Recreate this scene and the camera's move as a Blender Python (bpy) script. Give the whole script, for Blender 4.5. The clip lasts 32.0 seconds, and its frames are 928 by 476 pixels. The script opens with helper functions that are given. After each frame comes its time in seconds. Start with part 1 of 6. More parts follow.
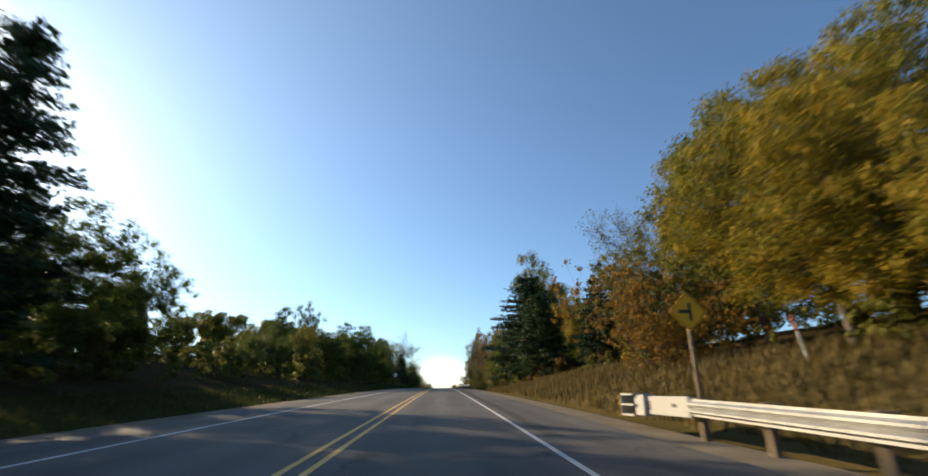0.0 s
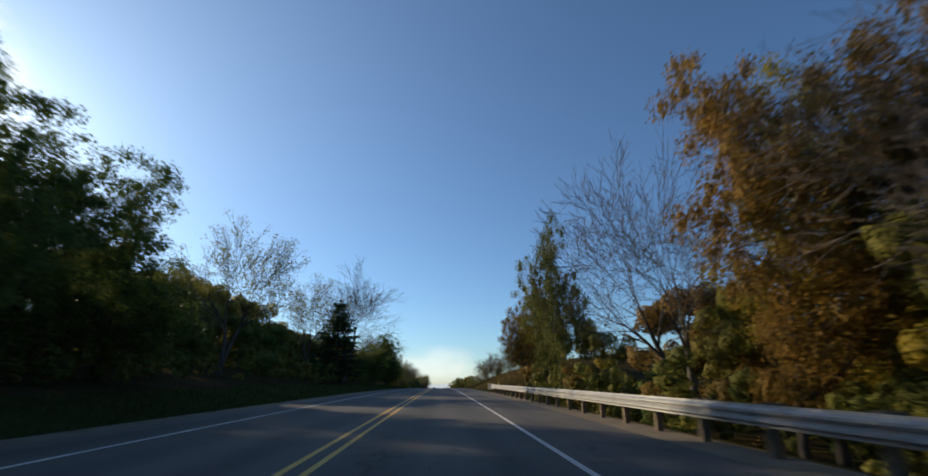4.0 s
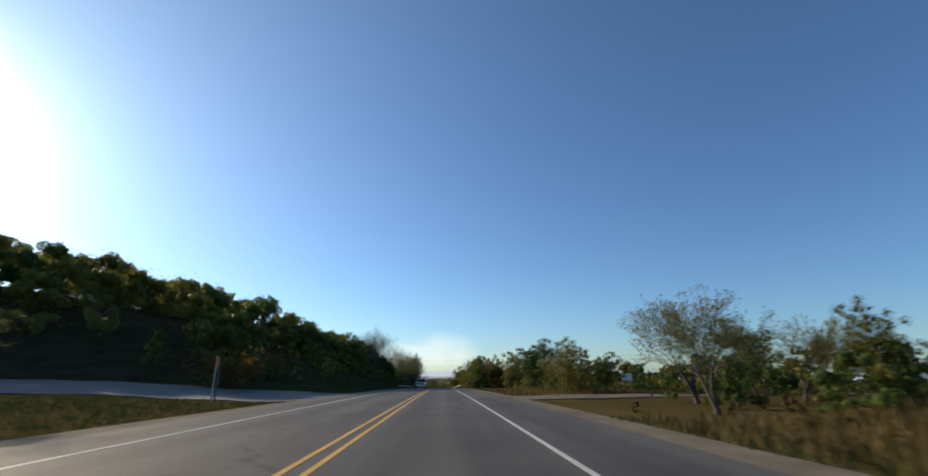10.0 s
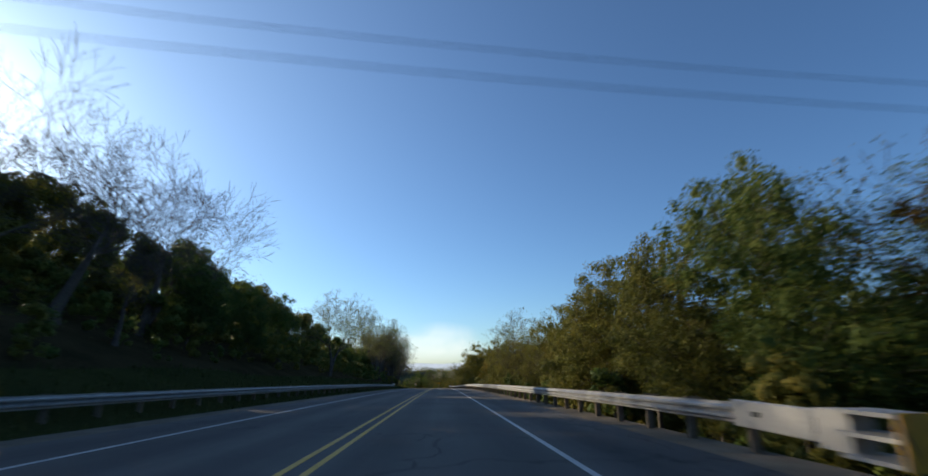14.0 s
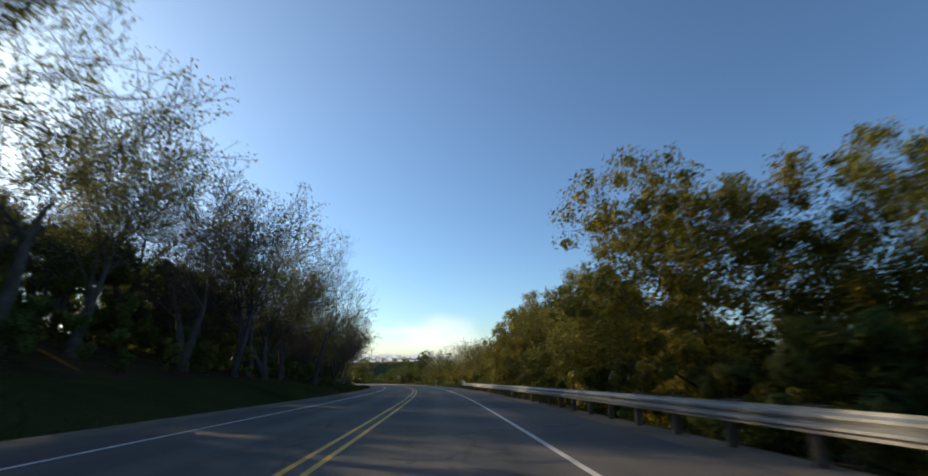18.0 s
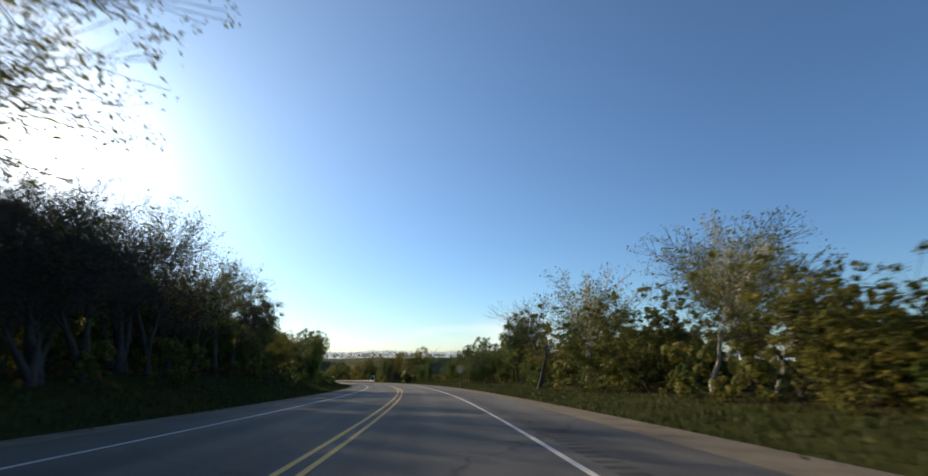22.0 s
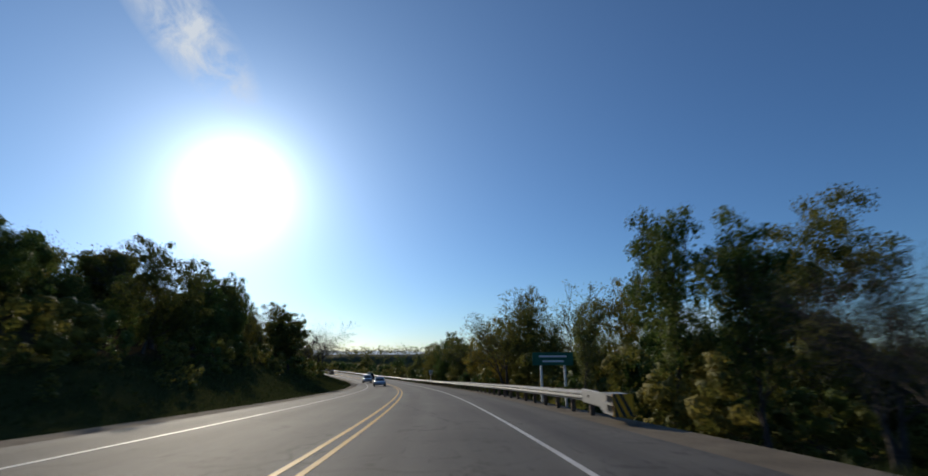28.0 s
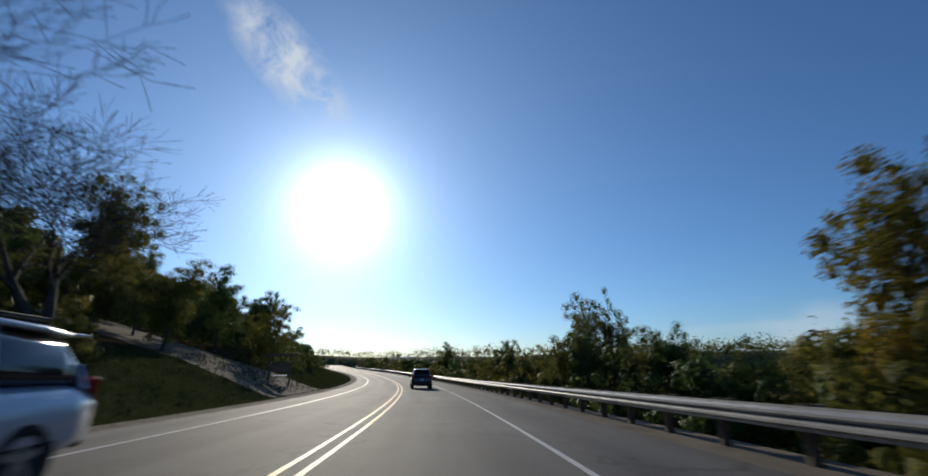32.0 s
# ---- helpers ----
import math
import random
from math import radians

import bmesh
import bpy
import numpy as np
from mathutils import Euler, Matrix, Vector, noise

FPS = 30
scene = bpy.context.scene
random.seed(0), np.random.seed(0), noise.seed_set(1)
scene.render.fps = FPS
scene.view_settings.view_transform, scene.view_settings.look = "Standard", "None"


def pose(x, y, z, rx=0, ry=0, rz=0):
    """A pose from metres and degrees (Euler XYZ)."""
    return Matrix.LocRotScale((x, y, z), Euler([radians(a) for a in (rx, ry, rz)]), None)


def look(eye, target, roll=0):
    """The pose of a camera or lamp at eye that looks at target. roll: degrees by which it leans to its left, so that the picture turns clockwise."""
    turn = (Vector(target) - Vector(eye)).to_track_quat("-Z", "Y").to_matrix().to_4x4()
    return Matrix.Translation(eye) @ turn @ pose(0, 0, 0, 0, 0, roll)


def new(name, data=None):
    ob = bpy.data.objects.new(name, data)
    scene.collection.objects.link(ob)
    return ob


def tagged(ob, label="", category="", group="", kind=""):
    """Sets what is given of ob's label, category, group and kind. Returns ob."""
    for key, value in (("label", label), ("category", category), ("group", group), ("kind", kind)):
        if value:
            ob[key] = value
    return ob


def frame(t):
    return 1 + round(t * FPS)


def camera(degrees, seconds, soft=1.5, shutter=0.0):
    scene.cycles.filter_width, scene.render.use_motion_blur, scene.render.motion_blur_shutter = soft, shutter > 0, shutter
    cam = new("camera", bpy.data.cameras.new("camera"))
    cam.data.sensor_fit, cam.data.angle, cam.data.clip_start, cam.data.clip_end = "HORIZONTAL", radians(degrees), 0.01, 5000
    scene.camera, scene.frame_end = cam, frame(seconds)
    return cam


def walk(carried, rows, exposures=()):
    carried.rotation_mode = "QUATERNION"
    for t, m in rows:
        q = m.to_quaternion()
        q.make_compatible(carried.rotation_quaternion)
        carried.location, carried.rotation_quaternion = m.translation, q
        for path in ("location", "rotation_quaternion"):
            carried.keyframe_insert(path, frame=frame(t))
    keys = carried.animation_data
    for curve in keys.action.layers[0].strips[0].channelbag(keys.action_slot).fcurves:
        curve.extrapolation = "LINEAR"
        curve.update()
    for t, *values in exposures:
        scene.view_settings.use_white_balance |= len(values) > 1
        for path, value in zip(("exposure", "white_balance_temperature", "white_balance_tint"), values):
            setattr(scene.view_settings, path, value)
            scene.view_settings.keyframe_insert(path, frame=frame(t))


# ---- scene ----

# ---- the road's line: s metres along it, u metres right of the yellow line ----
LENS, LIFT, TURN, EYE, LANE = 91.8, 17.4, -2.7, 1.10, 1.80
T_KEYS = (0, 18, 20, 32, 40)
V_KEYS = (27.0, 27.0, 25.0, 25.0, 25.0)
DS = 2.0
S0, S1 = -120.0, 1150.0


def travelled(t):
    """How far the car has come after t seconds."""
    ts = np.linspace(0, t, 200)
    return float(np.mean(np.interp(ts, T_KEYS, V_KEYS))) * t


def bend(s):
    """Curvature to the left, per metre."""
    return float(np.interp(s, (485, 530, 900, 960, 1010, 1150), (0, 0.0021, 0.0021, 0.0021, 0, -0.001)))


def grade(s):
    return float(np.interp(s, (-120, 0, 510, 790, 960, 1150), (0.03, 0.03, -0.05, -0.05, 0.0, 0.01)))


def lay_line():
    n = int((S1 - S0) / DS) + 1
    ss = S0 + DS * np.arange(n)
    head = np.zeros(n)
    pts = np.zeros((n, 3))
    for i in range(1, n):
        m = (ss[i] + ss[i - 1]) / 2
        head[i] = head[i - 1] + bend(m) * DS
        h = (head[i] + head[i - 1]) / 2
        pts[i] = pts[i - 1] + DS * np.array((-math.sin(h), math.cos(h), grade(m)))
    k = int(-S0 / DS)
    pts -= pts[k]
    return ss, pts, head


LINE_S, LINE_P, LINE_H = lay_line()


def on_line(s):
    """Place and heading (radians) of the yellow line at s."""
    p = [float(np.interp(s, LINE_S, LINE_P[:, i])) for i in range(3)]
    return Vector(p), float(np.interp(s, LINE_S, LINE_H))


def at(s, u, up=0.0):
    p, h = on_line(s)
    return Vector((p.x + u * math.cos(h), p.y + u * math.sin(h), p.z + up))


def path_row(t):
    s = travelled(t)
    p = at(s, LANE, EYE)
    _, h = on_line(s)
    tilt = math.degrees(math.atan(grade(s)))
    return t, pose(p.x, p.y, p.z, 90 + LIFT + tilt, 0, math.degrees(h) + TURN)


cam = camera(LENS, 32.0, soft=1.6, shutter=0.22)
walk(cam, [path_row(0.5 * i) for i in range(65)],
     [(0, 1.05, 8160, 8), (1, 0.85, 8060, 8), (2, 0.7, 7950, 8), (3, 0.25, 7100, 8), (6, 0.9, 7630, 8), (7, 0.85, 7420, 8), (8, 0.5, 7000, 8), (9, 0.4, 7000, 8), (10, 0.42, 7000, 8), (11, 0.3, 6780, 8),
      (13, 0.15, 6470, 8), (14, 0.5, 6890, 8), (17, 0.42, 7100, 8), (18, 0.68, 7630, 8), (21, 0.68, 7310, 8), (22, 0.5, 7200, 8), (23, 0.15, 6780, 8), (25, -0.1, 6360, 8), (28, -0.35, 6150, 8), (32, -0.4, 5940, 8)])

# ---- daylight ----
SUN_TURN, SUN_LIFT = 53.2, 18.6
world = bpy.data.worlds.new("sky")
scene.world = world
world.use_nodes = True
nt = world.node_tree
sky = nt.nodes.new("ShaderNodeTexSky")
sky.sky_type, sky.sun_disc = "NISHITA", False
sky.sun_elevation, sky.sun_rotation = radians(SUN_LIFT), radians(-SUN_TURN)
sky.altitude, sky.air_density, sky.dust_density, sky.ozone_density = 250, 1.0, 0.42, 5.0
nt.nodes["Background"].inputs[1].default_value = 0.1
sun_dir = Vector((-math.sin(radians(SUN_TURN)) * math.cos(radians(SUN_LIFT)),
                  math.cos(radians(SUN_TURN)) * math.cos(radians(SUN_LIFT)), math.sin(radians(SUN_LIFT))))
# the bright aureole of the low sun: a narrow core, and a wide pale glow over that half of the sky
where = nt.nodes.new("ShaderNodeTexCoord")
toward = nt.nodes.new("ShaderNodeVectorMath")
toward.operation = "DOT_PRODUCT"
toward.inputs[1].default_value = sun_dir
nt.links.new(where.outputs["Generated"], toward.inputs[0])
away = nt.nodes.new("ShaderNodeMath")
away.operation = "ARCCOSINE"
nt.links.new(toward.outputs["Value"], away.inputs[0])


def aureole(reach, colour):
    """Light round the sun that falls to a third in reach degrees."""
    chain = away.outputs[0]
    for operation, value in (("MULTIPLY", -1 / radians(reach)), ("EXPONENT", None)):
        step = nt.nodes.new("ShaderNodeMath")
        step.operation = operation
        nt.links.new(chain, step.inputs[0])
        if value is not None:
            step.inputs[1].default_value = value
        chain = step.outputs[0]
    tint = nt.nodes.new("ShaderNodeVectorMath")
    tint.operation = "SCALE"
    tint.inputs[0].default_value = colour
    nt.links.new(chain, tint.inputs["Scale"])
    return tint.outputs[0]


clear = nt.nodes.new("ShaderNodeVectorMath")
clear.operation = "MULTIPLY"
clear.inputs[1].default_value = (0.86, 1.0, 1.12)
nt.links.new(sky.outputs[0], clear.inputs[0])
light = clear.outputs[0]
for glow in (aureole(2.7, (50.0, 50.0, 50.0)), aureole(20.0, (3.1, 4.1, 4.9))):
    glare = nt.nodes.new("ShaderNodeVectorMath")
    glare.operation = "ADD"
    nt.links.new(light, glare.inputs[0])
    nt.links.new(glow, glare.inputs[1])
    light = glare.outputs[0]
nt.links.new(light, nt.nodes["Background"].inputs[0])
lamp = bpy.data.lights.new("sun", "SUN")
lamp.energy, lamp.angle, lamp.color = 4.2, radians(0.53), (1.0, 0.85, 0.64)
sun = new("sun", lamp)
sun.matrix_world = look(sun_dir * 900, (0, 0, 0))
scene.view_settings.exposure = 0.0


# ---- materials ----
def material(name, rough=0.8, metal=0.0):
    m = bpy.data.materials.new(name)
    m.use_nodes = True
    b = m.node_tree.nodes["Principled BSDF"]
    b.inputs["Roughness"].default_value, b.inputs["Metallic"].default_value = rough, metal
    return m, m.node_tree, b


def node(tree, kind, **values):
    n = tree.nodes.new(kind)
    for key, value in values.items():
        n.inputs[key].default_value = value
    return n


def ramp(tree, fac, stops):
    r = tree.nodes.new("ShaderNodeValToRGB")
    while len(r.color_ramp.elements) < len(stops):
        r.color_ramp.elements.new(0.5)
    for e, (p, c) in zip(r.color_ramp.elements, stops):
        e.position, e.color = p, (*c, 1)
    tree.links.new(fac, r.inputs[0])
    return r.outputs[0]


def surface(name, dark, light, scale=3.0, fine=40.0, rough=0.85, bump=0.3, metal=0.0, spec=0.3):
    """Two scales of noise between a dark and a light colour, with fine relief."""
    m, tree, b = material(name, rough, metal)
    geo = tree.nodes.new("ShaderNodeNewGeometry")
    n1 = node(tree, "ShaderNodeTexNoise", Scale=scale, Detail=5.0)
    n2 = node(tree, "ShaderNodeTexNoise", Scale=fine, Detail=3.0)
    for n in (n1, n2):
        tree.links.new(geo.outputs["Position"], n.inputs["Vector"])
    mix = tree.nodes.new("ShaderNodeMath")
    mix.operation = "MULTIPLY_ADD"
    mix.inputs[1].default_value = 0.5
    tree.links.new(n2.outputs[0], mix.inputs[0])
    half = tree.nodes.new("ShaderNodeMath")
    half.operation = "MULTIPLY"
    half.inputs[1].default_value = 0.5
    tree.links.new(n1.outputs[0], half.inputs[0])
    tree.links.new(half.outputs[0], mix.inputs[2])
    tree.links.new(ramp(tree, mix.outputs[0], ((0.32, dark), (0.68, light))), b.inputs["Base Color"])
    bp = node(tree, "ShaderNodeBump", Strength=bump, Distance=0.02)
    tree.links.new(n2.outputs[0], bp.inputs["Height"])
    tree.links.new(bp.outputs[0], b.inputs["Normal"])
    b.inputs["Specular IOR Level"].default_value = spec
    return m


def leafy(name, c1, c2, c3, glow=0.42, gap=8.5):
    """Leaves: colour varies from tree to tree and from leaf to leaf; light shines through."""
    m = bpy.data.materials.new(name)
    m.use_nodes = True
    tree = m.node_tree
    b = tree.nodes["Principled BSDF"]
    out = tree.nodes["Material Output"]
    geo = tree.nodes.new("ShaderNodeNewGeometry")
    info = tree.nodes.new("ShaderNodeObjectInfo")
    big = node(tree, "ShaderNodeTexNoise", Scale=0.35, Detail=2.0)
    speck = node(tree, "ShaderNodeTexNoise", Scale=9.0, Detail=3.0)
    tree.links.new(geo.outputs["Position"], speck.inputs["Vector"])
    rough_ = node(tree, "ShaderNodeBump", Strength=0.9, Distance=0.08)
    tree.links.new(speck.outputs[0], rough_.inputs["Height"])
    tree.links.new(rough_.outputs[0], b.inputs["Normal"])
    tree.links.new(geo.outputs["Position"], big.inputs["Vector"])
    add = tree.nodes.new("ShaderNodeMath")
    add.operation = "MULTIPLY_ADD"
    add.inputs[1].default_value = 0.4
    tree.links.new(geo.outputs["Random Per Island"], add.inputs[0])
    part_ = tree.nodes.new("ShaderNodeMath")
    part_.operation = "MULTIPLY_ADD"
    part_.inputs[1].default_value = 0.7
    tree.links.new(big.outputs[0], part_.inputs[0])
    off = tree.nodes.new("ShaderNodeMath")
    off.operation = "MULTIPLY_ADD"
    off.inputs[1].default_value, off.inputs[2].default_value = 0.35, -0.22
    tree.links.new(info.outputs["Random"], off.inputs[0])
    tree.links.new(off.outputs[0], part_.inputs[2])
    tree.links.new(part_.outputs[0], add.inputs[2])
    fine = tree.nodes.new("ShaderNodeMath")
    fine.operation = "MULTIPLY_ADD"
    fine.inputs[1].default_value = 0.9
    tree.links.new(speck.outputs[0], fine.inputs[0])
    low = tree.nodes.new("ShaderNodeMath")
    low.operation = "SUBTRACT"
    low.inputs[1].default_value = 0.45
    tree.links.new(add.outputs[0], low.inputs[0])
    tree.links.new(low.outputs[0], fine.inputs[2])
    col = ramp(tree, fine.outputs[0], ((0.15, c1), (0.5, c2), (0.85, c3)))
    tree.links.new(col, b.inputs["Base Color"])
    b.inputs["Roughness"].default_value = 0.6
    b.inputs["Specular IOR Level"].default_value = 0.12
    tr = tree.nodes.new("ShaderNodeBsdfTranslucent")
    tree.links.new(col, tr.inputs[0])
    mx = tree.nodes.new("ShaderNodeMixShader")
    mx.inputs[0].default_value = glow
    tree.links.new(b.outputs[0], mx.inputs[1])
    tree.links.new(tr.outputs[0], mx.inputs[2])
    # ragged gaps between the leaves of a clump
    gaps = node(tree, "ShaderNodeTexNoise", Scale=gap, Detail=2.0)
    tree.links.new(geo.outputs["Position"], gaps.inputs["Vector"])
    cut = tree.nodes.new("ShaderNodeMath")
    cut.operation = "GREATER_THAN"
    cut.inputs[1].default_value = 0.485
    tree.links.new(gaps.outputs[0], cut.inputs[0])
    tp, holes = tree.nodes.new("ShaderNodeBsdfTransparent"), tree.nodes.new("ShaderNodeMixShader")
    tree.links.new(cut.outputs[0], holes.inputs[0])
    tree.links.new(tp.outputs[0], holes.inputs[1])
    tree.links.new(mx.outputs[0], holes.inputs[2])
    tree.links.new(holes.outputs[0] if gap else mx.outputs[0], out.inputs[0])
    return m


def plain(name, colour, rough=0.5, metal=0.0, vary=0.25, spec=0.5, coat=0.0):
    dark = tuple(c * (1 - vary) for c in colour)
    light = tuple(min(1.0, c * (1 + vary)) for c in colour)
    m = surface(name, dark, light, 1.3, 25.0, rough, 0.04, metal, spec)
    m.node_tree.nodes["Principled BSDF"].inputs["Coat Weight"].default_value = coat
    return m


ASPHALT = surface("asphalt", (0.085, 0.08, 0.076), (0.14, 0.132, 0.124), 0.35, 60.0, 0.75, 0.4)


def worn_road():
    """Asphalt whose wheel tracks and cross cracks follow the lane (UV: metres across and along)."""
    m = surface("worn_asphalt", (0.06, 0.057, 0.054), (0.112, 0.105, 0.098), 0.3, 60.0, 0.78, 0.4, spec=0.2)
    tree = m.node_tree
    b = tree.nodes["Principled BSDF"]
    base = b.inputs["Base Color"].links[0].from_socket
    uv = tree.nodes.new("ShaderNodeUVMap")
    sep = tree.nodes.new("ShaderNodeSeparateXYZ")
    tree.links.new(uv.outputs[0], sep.inputs[0])
    wave = tree.nodes.new("ShaderNodeMath")
    wave.operation = "MULTIPLY"
    wave.inputs[1].default_value = 2 * math.pi / 1.85
    tree.links.new(sep.outputs[0], wave.inputs[0])
    cosn = tree.nodes.new("ShaderNodeMath")
    cosn.operation = "COSINE"
    tree.links.new(wave.outputs[0], cosn.inputs[0])
    long = node(tree, "ShaderNodeTexNoise", Scale=1.0, Detail=4.0)
    mp = tree.nodes.new("ShaderNodeMapping")
    mp.inputs["Scale"].default_value = (1.2, 0.06, 1)
    tree.links.new(uv.outputs[0], mp.inputs[0])
    tree.links.new(mp.outputs[0], long.inputs["Vector"])
    mix = tree.nodes.new("ShaderNodeMath")
    mix.operation = "MULTIPLY_ADD"
    mix.inputs[1].default_value = 0.12
    tree.links.new(cosn.outputs[0], mix.inputs[0])
    tree.links.new(long.outputs[0], mix.inputs[2])
    tone = ramp(tree, mix.outputs[0], ((0.3, (0.72, 0.72, 0.73)), (0.7, (1.2, 1.18, 1.15))))
    mul = tree.nodes.new("ShaderNodeMix")
    mul.data_type, mul.blend_type = "RGBA", "MULTIPLY"
    mul.inputs["Factor"].default_value = 1.0
    tree.links.new(base, mul.inputs["A"])
    tree.links.new(tone, mul.inputs["B"])
    # thin sealed cracks across the lanes
    br = tree.nodes.new("ShaderNodeTexVoronoi")
    br.feature = "DISTANCE_TO_EDGE"
    br.inputs["Scale"].default_value = 1.0
    mp2 = tree.nodes.new("ShaderNodeMapping")
    mp2.inputs["Scale"].default_value = (0.10, 0.085, 1)
    warp = node(tree, "ShaderNodeTexNoise", Scale=0.8, Detail=3.0)
    tree.links.new(uv.outputs[0], warp.inputs["Vector"])
    addv = tree.nodes.new("ShaderNodeMix")
    addv.data_type = "RGBA"
    addv.blend_type = "ADD"
    addv.inputs["Factor"].default_value = 0.8
    tree.links.new(uv.outputs[0], addv.inputs["A"])
    tree.links.new(warp.outputs["Color"], addv.inputs["B"])
    tree.links.new(addv.outputs["Result"], mp2.inputs[0])
    tree.links.new(mp2.outputs[0], br.inputs["Vector"])
    crack = ramp(tree, br.outputs[0], ((0.002, (0.45, 0.45, 0.45)), (0.006, (1, 1, 1))))
    mul2 = tree.nodes.new("ShaderNodeMix")
    mul2.data_type, mul2.blend_type = "RGBA", "MULTIPLY"
    mul2.inputs["Factor"].default_value = 1.0
    tree.links.new(mul.outputs["Result"], mul2.inputs["A"])
    tree.links.new(crack, mul2.inputs["B"])
    tree.links.new(mul2.outputs["Result"], b.inputs["Base Color"])
    return m


ROAD = worn_road()
GRAVEL = surface("gravel", (0.11, 0.092, 0.07), (0.24, 0.2, 0.15), 1.2, 30.0, 0.95, 0.8, spec=0.04)
EARTH = surface("dry_grass_ground", (0.04, 0.036, 0.014), (0.14, 0.1, 0.04), 0.12, 9.0, 0.95, 0.8, spec=0.0)
LITTER = surface("woodland_floor", (0.022, 0.02, 0.01), (0.075, 0.055, 0.028), 0.4, 12.0, 0.95, 0.8, spec=0.0)
TURF = surface("green_verge_ground", (0.022, 0.028, 0.01), (0.06, 0.06, 0.021), 0.25, 9.0, 0.95, 0.45, spec=0.0)
GROOVE = surface("worn_groove", (0.02, 0.02, 0.02), (0.05, 0.048, 0.045), 2.0, 40.0, 0.9, 0.3)
YELLOW = surface("yellow_road_paint", (0.46, 0.24, 0.02), (0.72, 0.4, 0.04), 2.0, 40.0, 0.6, 0.2)
WHITE = surface("white_road_paint", (0.36, 0.345, 0.32), (0.62, 0.6, 0.57), 2.0, 40.0, 0.6, 0.2)
BARK = surface("bark", (0.035, 0.028, 0.022), (0.12, 0.1, 0.085), 2.0, 18.0, 0.95, 0.9)
PALE_BARK = surface("pale_bark", (0.25, 0.23, 0.2), (0.55, 0.52, 0.47), 2.0, 14.0, 0.9, 0.5)
GREEN = leafy("green_leaves", (0.035, 0.06, 0.016), (0.075, 0.115, 0.027), (0.15, 0.17, 0.04))
OLIVE = leafy("olive_leaves", (0.06, 0.07, 0.018), (0.13, 0.135, 0.03), (0.24, 0.2, 0.045))
GOLD = leafy("golden_leaves", (0.09, 0.1, 0.018), (0.2, 0.17, 0.026), (0.38, 0.25, 0.032), 0.45)
RUST = leafy("rust_leaves", (0.1, 0.07, 0.02), (0.19, 0.115, 0.028), (0.3, 0.17, 0.034), 0.4)
PALE = leafy("pale_green_leaves", (0.09, 0.11, 0.03), (0.17, 0.18, 0.055), (0.28, 0.26, 0.09), 0.4)
NEEDLE = leafy("pine_needles", (0.016, 0.036, 0.018), (0.03, 0.06, 0.026), (0.05, 0.08, 0.03), 0.2)
STRAW = leafy("dry_grass", (0.05, 0.046, 0.017), (0.12, 0.088, 0.032), (0.22, 0.15, 0.056), 0.3, 0)
GRASS = leafy("green_grass", (0.03, 0.042, 0.011), (0.06, 0.074, 0.02), (0.105, 0.1, 0.032), 0.2, 0)
STEEL = surface("galvanised_steel", (0.23, 0.23, 0.23), (0.42, 0.42, 0.41), 2.5, 30.0, 0.5, 0.1, 0.5)
DIRT = surface("worn_dirt", (0.1, 0.08, 0.058), (0.22, 0.18, 0.13), 1.0, 20.0, 0.95, 0.7, spec=0.03)
WOODPOST = surface("weathered_wood", (0.1, 0.075, 0.05), (0.22, 0.17, 0.12), 4.0, 30.0, 0.9, 0.5)
WATER = surface("lake_water", (0.03, 0.045, 0.06), (0.05, 0.07, 0.09), 0.01, 0.2, 0.12, 0.1)
FARWOOD = surface("far_woods", (0.03, 0.04, 0.02), (0.10, 0.095, 0.04), 0.02, 0.25, 0.95, 0.6)


# ---- helpers for building ----
def mesh_from(name, verts, faces, mats=(), mat_index=None, smooth=False):
    me = bpy.data.meshes.new(name)
    me.from_pydata(verts, [], faces)
    for m in mats:
        me.materials.append(m)
    if mat_index is not None:
        me.polygons.foreach_set("material_index", mat_index)
    if smooth:
        me.polygons.foreach_set("use_smooth", [True] * len(me.polygons))
    me.update()
    return me


def part(name, bm, mat, parent=None, label="", smooth=False):
    me = bpy.data.meshes.new(name)
    bm.to_mesh(me)
    bm.free()
    me.materials.append(mat)
    if smooth:
        me.polygons.foreach_set("use_smooth", [True] * len(me.polygons))
    ob = new(name, me)
    if parent:
        ob.parent = parent
    if label:
        ob["label"] = label
    return ob


def smoothstep(a, b, x):
    k = min(1.0, max(0.0, (x - a) / (b - a)))
    return k * k * (3 - 2 * k)


# ---- lie of the land ----
LEFT_EDGE, RIGHT_EDGE = -5.6, 6.0
R_S = (-120, 0, 40, 62, 76, 86, 95, 150, 165, 180, 200, 235, 260, 285, 350, 376, 540, 560, 720, 745, 1150)
R_SLOPE = (0.4, 0.4, 0.4, 0.14, 0.04, -0.1, -0.35, -0.35, 0.1, 0.36, 0.5, 0.4, 0.2, 0.02, 0.02, -0.4, -0.4, 0.06, 0.05, -0.4, -0.4)
R_CAP = (9, 9, 7, 2, 0.6, -1, -3, -3, 2, 6, 8.5, 6.0, 3.6, 0.5, 0.5, -4, -4, 1.2, 1.0, -5, -5)
L_S = (-120, 0, 230, 250, 300, 318, 345, 400, 520, 560, 640, 740, 800, 900, 940, 1150)
L_SLOPE = (0.2, 0.2, 0.2, 0.1, 0.02, 0.06, 0.36, 0.42, 0.3, 0.15, 0.2, 0.3, 0.36, 0.36, 0.4, 0.4)
